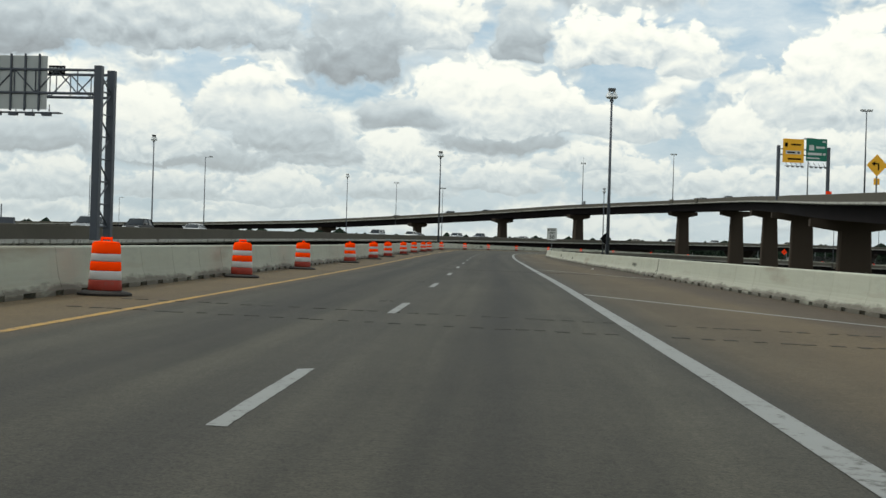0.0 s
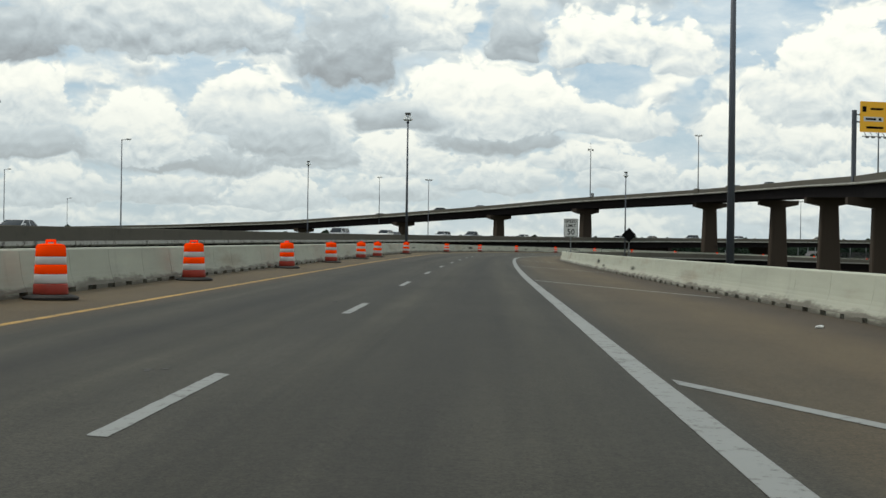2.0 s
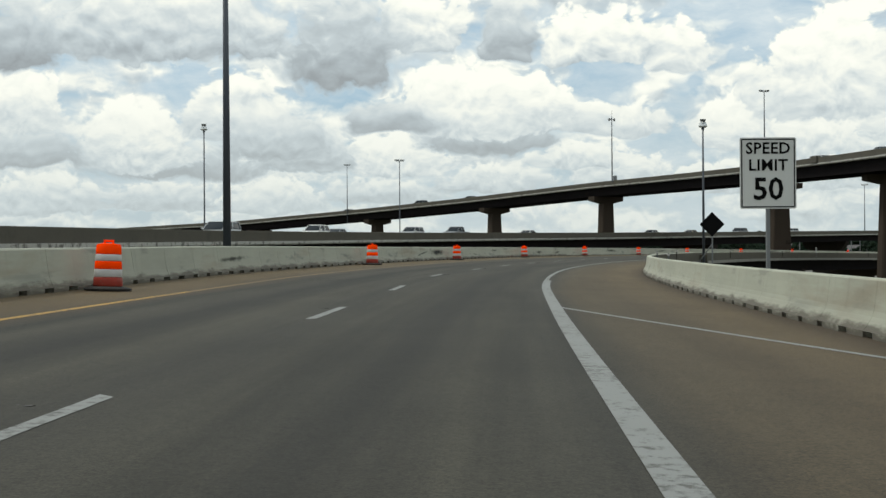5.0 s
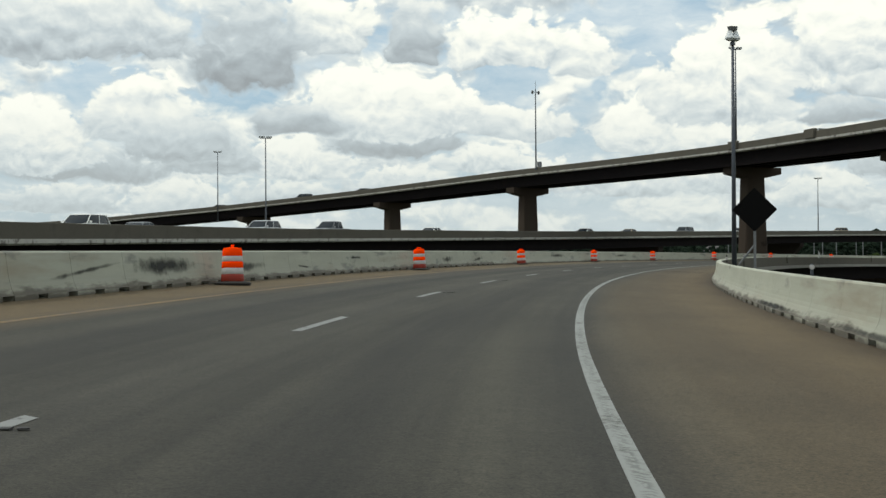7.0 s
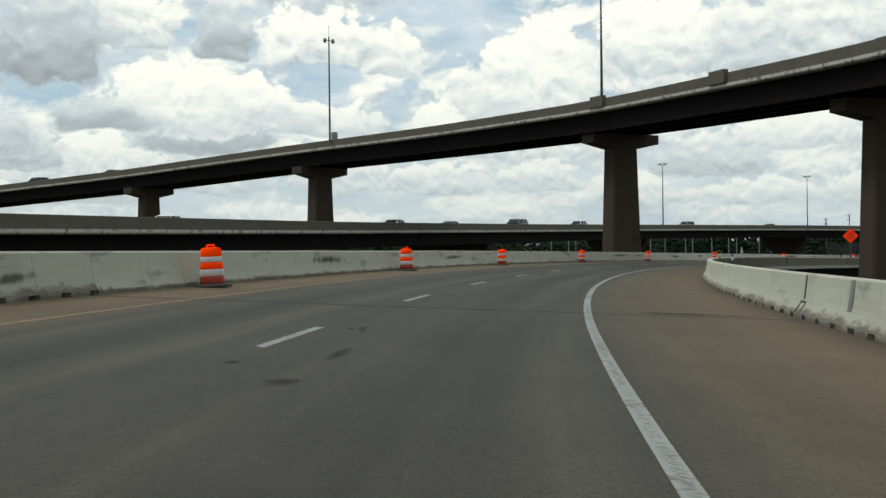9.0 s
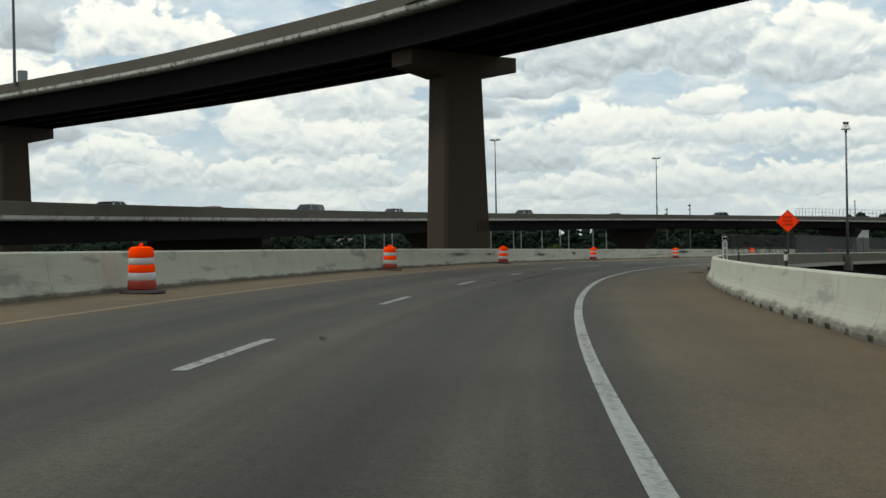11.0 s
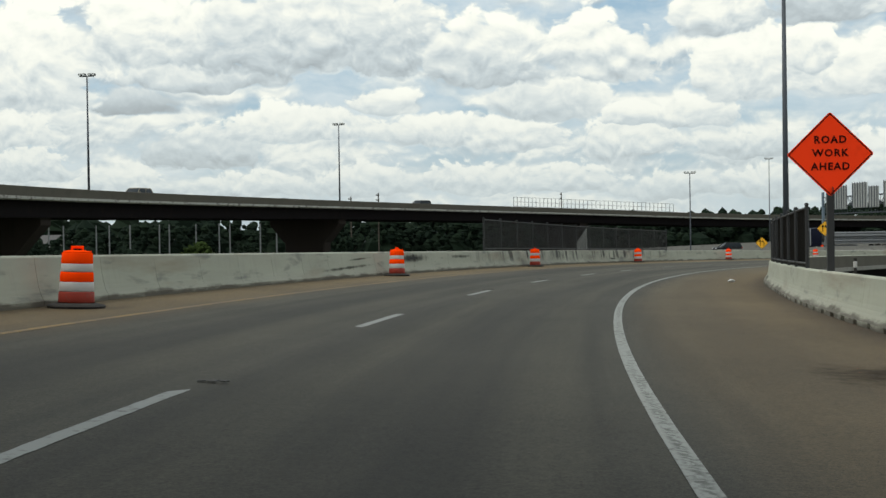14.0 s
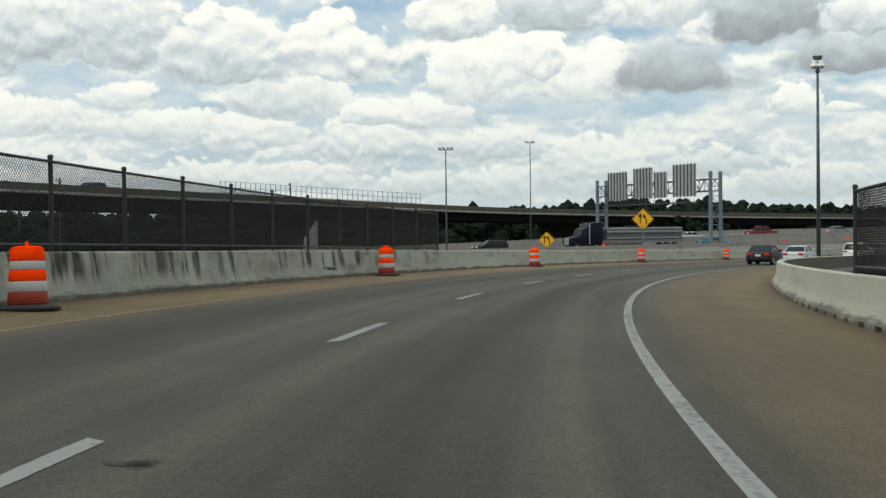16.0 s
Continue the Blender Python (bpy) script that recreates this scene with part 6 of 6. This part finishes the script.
# steel covers at the barrier joints
for s, wall, side, par in ((54.6, left_wall, -1, left_barrier), (53.6, right_wall, 1, right_barrier), (248.4, left_wall, -1, left_barrier), (248.6, right_wall, 1, right_barrier)):
    b = Build()
    b.sweep(ROAD, s - 0.05, s + 0.05, 0.1, lambda q: [(wall(q) - side * 0.004 + side * d, z) for d, z in ((0.145, 0.30), (0.205, 0.80), (0.215, 0.80), (0.155, 0.30))])
    b.sweep(ROAD, s - 0.28, s + 0.28, 0.56, lambda q: [(wall(q) - side * 0.006 + side * d, z) for d, z in ((0.125, 0.28), (0.14, 0.32), (0.155, 0.32), (0.14, 0.28))])
    for d0 in (-0.26, 0.22):
        b.sweep(ROAD, s + d0, s + d0 + 0.04, 0.04, lambda q: [(wall(q) - side * 0.006 + side * d, z) for d, z in ((0.0, 0.09), (0.13, 0.29), (0.145, 0.29), (0.015, 0.09))])
    b.ob("joint_cover", JOINT, par, "dark steel joint cover")

# small delineator posts on the barrier
for s in (225, 266, 299.5, 343, 371):
    e = thing("delineator_post", "small black delineator post with a white ring", "delineator", "delineators on the barrier", at=ROAD.place(s, right_wall(s) + 0.55, 0.7))
    b = Build()
    b.tube((0, 0, -0.5), (0, 0, 0.42), 0.032, n=8)
    b.ob("post", RUBBER, e)
    b = Build()
    b.lathe([(0.034, 0.24), (0.038, 0.25), (0.038, 0.35), (0.034, 0.36)], 10)
    b.ob("ring", BAND_WHITE, e, "white reflective ring")
for s in (173.0, 200.5):
    e = thing("reflector_post", "short grey steel post with a small white reflector", "reflector post", "reflector posts behind the barrier", at=ROAD.place(s, right_wall(s) + 0.6, 0.0))
    b = Build()
    b.box((0, 0, 0.30), (0.06, 0.04, 1.5), bevel=0.01)
    b.ob("post", POLE, e)
    for z in (0.98,):
        b = Build()
        b.tube((0, -0.022, z), (0, -0.04, z), 0.05, 0.045, 14)
        b.ob("reflector", BAND_WHITE, e)
# dark bracket that carries the pole outside the barrier, recess by the joint
for s in (398.4, 244.4):
    b = Build()
    b.box((0, 0, -0.1), (0.7, 0.9, 1.5), bevel=0.03)
    o = b.ob("pole_bracket", PARAPET, right_barrier, "dark concrete pole bracket")
    o.matrix_basis = ROAD.place(s, right_wall(s) + 0.84, 0)
b = Build()
b.sweep(ROAD, 244.6, 244.85, 0.25, lambda q: [(right_wall(q) + d, z) for d, z in ((0.13, 0.30), (0.205, 0.80), (0.22, 0.80), (0.15, 0.30))])
b.ob("recess_plate", GALV, right_barrier, "grey steel plate in the barrier face")

# spray-painted strokes on the pier beside the ramp
px, py, ps = 73.0, 336.5, FLY.near(73, 336.5)
pm = FLY.place(ps, HALF_FLY, -0.86 - 0.34 - 1.75) @ pose(0.92, -0.21, 0)
SPRAY = surface("spray_paint", (0.016, 0.015, 0.014), 0.8, vary=0.3, spec=0.05)
strokes = thing("painted_strokes", "black spray-painted strokes on the brown pier shaft", "graffiti", at=pm)
for x, z, w, h in ((0.72, -10.45, 0.07, 0.62), (0.90, -10.4, 0.05, 0.5), (1.05, -10.42, 0.07, 0.75), (1.22, -10.5, 0.05, 0.45), (1.36, -10.4, 0.07, 0.66), (1.52, -10.35, 0.05, 0.8), (1.66, -10.42, 0.06, 0.5), (-0.6, -8.9, 0.16, 0.04), (-0.4, -9.3, 0.22, 0.04)):
    b = Build()
    b.box((x, -0.98 - 0.097 * (-z - 1.45) / 20.4, z), (w, 0.02, h), bevel=0.008)
    b.ob("stroke", SPRAY, strokes)


# ---- land beyond ----
def clump(b, c, r, rnd):
    """One leafy clump: a rough many-sided lump."""
    n, pts = 6, []
    pts.append((c[0], c[1], c[2] + r * rnd.uniform(0.8, 1.1)))
    for ring, (f, z) in enumerate(((0.75, 0.5), (1.0, -0.1), (0.6, -0.7))):
        for i in range(n):
            a = 2 * math.pi * (i + 0.5 * ring) / n + rnd.uniform(-0.3, 0.3)
            q = r * f * rnd.uniform(0.7, 1.2)
            pts.append((c[0] + q * math.cos(a), c[1] + q * math.sin(a), c[2] + r * z * rnd.uniform(0.8, 1.2)))
    faces = [(0, 1 + i, 1 + (i + 1) % n) for i in range(n)]
    for k in range(2):
        faces += [(1 + k * n + i, 1 + (k + 1) * n + i, 1 + (k + 1) * n + (i + 1) % n, 1 + k * n + (i + 1) % n) for i in range(n)]
    b.add(pts, faces)


def hill(az, dist):
    """Rise of the land in metres above the flats."""
    east = max(0.0, min(1.0, (az - 30) / 18))
    return max(0.0, min(1.0, (dist - 620) / 500)) * (3 + 21 * east) * (0.8 + 0.2 * math.sin(az * 0.35))


rnd = random.Random(11)
CENTRE = (60, 300)
# rising land under the far woods
b = Build()
ring = [560, 700, 850, 1000, 1200, 1500]
for az in range(-40, 141, 4):
    for d in ring:
        b.v.append((CENTRE[0] + d * math.sin(radians(az)), CENTRE[1] + d * math.cos(radians(az)), GROUND_Z + 0.02 + hill(az, d)))
        b.uv.append((0.0, 0.0))
nr = len(ring)
b.f = [(i * nr + k, i * nr + k + 1, (i + 1) * nr + k + 1, (i + 1) * nr + k) for i in range(45) for k in range(nr - 1)]
tagged(b.ob("hillside", GROUND), "low green hillside on the horizon", "hill", kind="structure")
woods = Build()
for k in range(3400):
    az, d = rnd.uniform(-38, 138), rnd.choice((520, 560, 610, 700, 850, 1000, 1150)) + rnd.uniform(-30, 40)
    x, y, z = CENTRE[0] + d * math.sin(radians(az)), CENTRE[1] + d * math.cos(radians(az)), GROUND_Z + hill(az, d)
    h = rnd.uniform(13, 20) if az < 28 else rnd.uniform(8.5, 15)
    for j in range(3):
        r = h * rnd.uniform(0.2, 0.34)
        clump(woods, (x + rnd.uniform(-0.3, 0.3) * h, y + rnd.uniform(-0.3, 0.3) * h, z + h * rnd.uniform(0.45, 0.8)), r, rnd)
    clump(woods, (x, y, z + h * 0.25), h * 0.34, rnd)
# wooded slope to the east
for k in range(900):
    az, d = rnd.uniform(44, 100), rnd.uniform(600, 1000)
    h = rnd.uniform(8, 13)
    x, y, z = CENTRE[0] + d * math.sin(radians(az)), CENTRE[1] + d * math.cos(radians(az)), GROUND_Z + hill(az, d)
    for j in range(7):
        a, up = rnd.uniform(0, 6.283), rnd.uniform(0.25, 0.95)
        q = h * 0.4 * rnd.uniform(0.2, 1.0)
        clump(woods, (x + q * math.cos(a), y + q * math.sin(a), z + h * up), h * rnd.uniform(0.1, 0.2), rnd)
# nearer belt of trees beyond the posts
for k in range(620):
    az, d = rnd.uniform(-26, 60), rnd.uniform(350, 410)
    x, y, z = CENTRE[0] + d * math.sin(radians(az)), CENTRE[1] + d * math.cos(radians(az)), GROUND_Z
    h = rnd.uniform(9.0, 12.0) + 1.6 * max(0.0, math.sin(az * 0.11)) + 3.4 * max(0.0, min(1.0, (az - 22) / 6)) * max(0.0, min(1.0, (58 - az) / 8))
    for j in range(22):
        a, up = rnd.uniform(0, 6.283), rnd.uniform(0.12, 0.97)
        q = h * 0.36 * math.sqrt(max(0.05, 1 - (2 * up - 1.1) ** 2)) * rnd.uniform(0.3, 1.0)
        clump(woods, (x + q * math.cos(a), y + q * math.sin(a), z + h * up), h * rnd.uniform(0.05, 0.11), rnd)
    clump(woods, (x, y, z + h * 0.45), h * 0.26, rnd)
tagged(woods.ob("far_woods", TREES), "dark green belt of distant trees", "woods", kind="stuff")


SCRUB = leaf_material("bush_leaves", (0.018, 0.032, 0.010), (0.045, 0.065, 0.018))


def tree(x, y, h, seed):
    rnd = random.Random(seed)
    e = thing("tree", "leafy dark green broadleaf tree below the bridge", "tree", "trees by the bridge", at=pose(x, y, GROUND_Z))
    b = Build()
    b.tube((0, 0, 0), (0.1, 0, h * 0.5), h * 0.03, h * 0.016, 8)
    for k in range(6):
        a = k * 1.05 + rnd.uniform(-0.3, 0.3)
        b.tube((0.05, 0, h * (0.3 + 0.04 * k)), (math.cos(a) * h * 0.24, math.sin(a) * h * 0.24, h * (0.55 + 0.05 * k)), h * 0.012, h * 0.005, 6)
    b.ob("trunk", BARK, e)
    b = Build()
    for k in range(700):
        a, q, zz = rnd.uniform(0, 6.283), rnd.random() ** 0.5, rnd.uniform(-1, 1)
        rr = h * 0.34 * math.sqrt(max(0.05, 1 - zz * zz)) * q * (0.8 + 0.3 * math.sin(3 * a + seed))
        clump(b, (rr * math.cos(a), rr * math.sin(a), h * (0.62 + 0.36 * zz)), h * rnd.uniform(0.02, 0.05), rnd)
    b.ob("crown", SCRUB if seed in (0, 2) else TREES, e)


for k, (x, y, h) in enumerate(((168, 500, 9.5), (160, 507, 8.5), (174, 512, 9), (150, 520, 10), (235, 560, 10), (205, 552, 9), (262, 520, 8.5), (250, 530, 8), (110, 560, 9.5), (130, 545, 8.5), (285, 500, 8), (310, 478, 7))):
    tree(x, y, h, k)

BRICKS = surface("house_siding", (0.22, 0.21, 0.19), 0.8, vary=0.12, scale=0.4, random_value=0.25)
ROOF = surface("shingle_roof", (0.09, 0.085, 0.085), 0.9, vary=0.2, scale=0.8)
RENDERED = surface("grey_render", (0.085, 0.09, 0.095), 0.85, vary=0.12, scale=0.2)


def house(x, y, w, d, h, turn):
    e = thing("house", "pale gabled house among dark trees", "house", "distant houses", at=pose(x, y, GROUND_Z, 0, 0, turn))
    b = Build()
    b.box((0, 0, h / 2), (w, d, h))
    wall = b.ob("wall", BRICKS, e)
    b = Build()
    b.prism([(-w / 2 - 0.5, h), (w / 2 + 0.5, h), (0, h + w * 0.36)], -d / 2 - 0.4, d / 2 + 0.4)
    b.ob("roof", ROOF, e)
    for k in range(3):
        for z in (1.6, 4.4):
            if z < h:
                b = Build()
                b.box((-w / 2 + w * (k + 0.5) / 3, -d / 2 - 0.02, z), (1.0, 0.08, 1.3))
                b.ob("window", GLASS, e)


for x, y, w, d, h, turn in ((196, 720, 9, 11, 9.5, 20), (222, 708, 8, 10, 9, 35), (176, 734, 9, 9, 9, -10), (252, 690, 8, 10, 9, 15), (150, 740, 9, 10, 9, 12)):
    house(x, y, w, d, h, turn)
flats = thing("apartment_block", "grey three-storey apartment block with rows of windows", "building", at=pose(338, 664, GROUND_Z, 0, 0, -38))
b = Build()
b.box((0, 0, 6.4), (46, 14, 12.8), bevel=0.1)
fw = b.ob("wall", RENDERED, flats)
b = Build()
b.box((0, 0, 13.0), (47, 15, 0.5))
b.ob("roof", ROOF, flats)
for k in range(16):
    for z in (2.2, 6.2, 10.2):
        b = Build()
        b.box((-21.5 + k * 2.87, -7.03, z), (1.5, 0.1, 2.0))
        b.ob("window", GLASS, flats)
b = Build()
b.box((0, 0, 5.7), (5.0, 5.0, 11.4), bevel=0.05)
b.box((0, 0, 11.5), (5.3, 5.3, 0.25))
tagged(b.ob("utility_building", surface("pale_render", (0.36, 0.36, 0.35), 0.8, vary=0.1, scale=0.4)), "small pale block-like utility building", "building").matrix_basis = pose(282, 535, GROUND_Z, 0, 0, -40)

# row of pale posts beyond the highway bridge
for k in range(16):
    az = radians(18.0 + 0.86 * k + 0.25 * math.sin(k * 2.3))
    e = thing("steel_post", "slim pale steel post standing on low ground", "post", "posts beyond the highway", at=pose(67 + 330 * math.sin(az), 311 + 330 * math.cos(az), GROUND_Z))
    b = Build()
    b.tube((0, 0, 0), (0, 0, 13.6), 0.22, 0.16, 8)
    b.ob("shaft", GALV, e)
    b = Build()
    b.lathe([(0.4, 0), (0.4, 0.3), (0.25, 0.4)], 8)
    b.ob("footing", FASCIA, e)

# utility poles with crossarms on the skyline
for x, y, h in ((236, 560, 19), (252, 572, 20.5), (330, 590, 22), (455, 560, 20)):
    e = thing("utility_pole", "dark wooden utility pole with crossarms", "utility pole", "utility poles", at=pose(x, y, GROUND_Z, 0, 0, 40))
    b = Build()
    b.tube((0, 0, 0), (0, 0, h), 0.2, 0.14, 8)
    b.ob("pole", BARK, e)
    for z in (h - 0.6, h - 1.8):
        b = Build()
        b.box((0, 0.18, z), (2.8, 0.14, 0.16))
        for xx in (-1.3, -0.6, 0.6, 1.3):
            b.tube((xx, 0.18, z), (xx, 0.18, z + 0.3), 0.06, n=6)
        b.ob("crossarm", BARK, e)
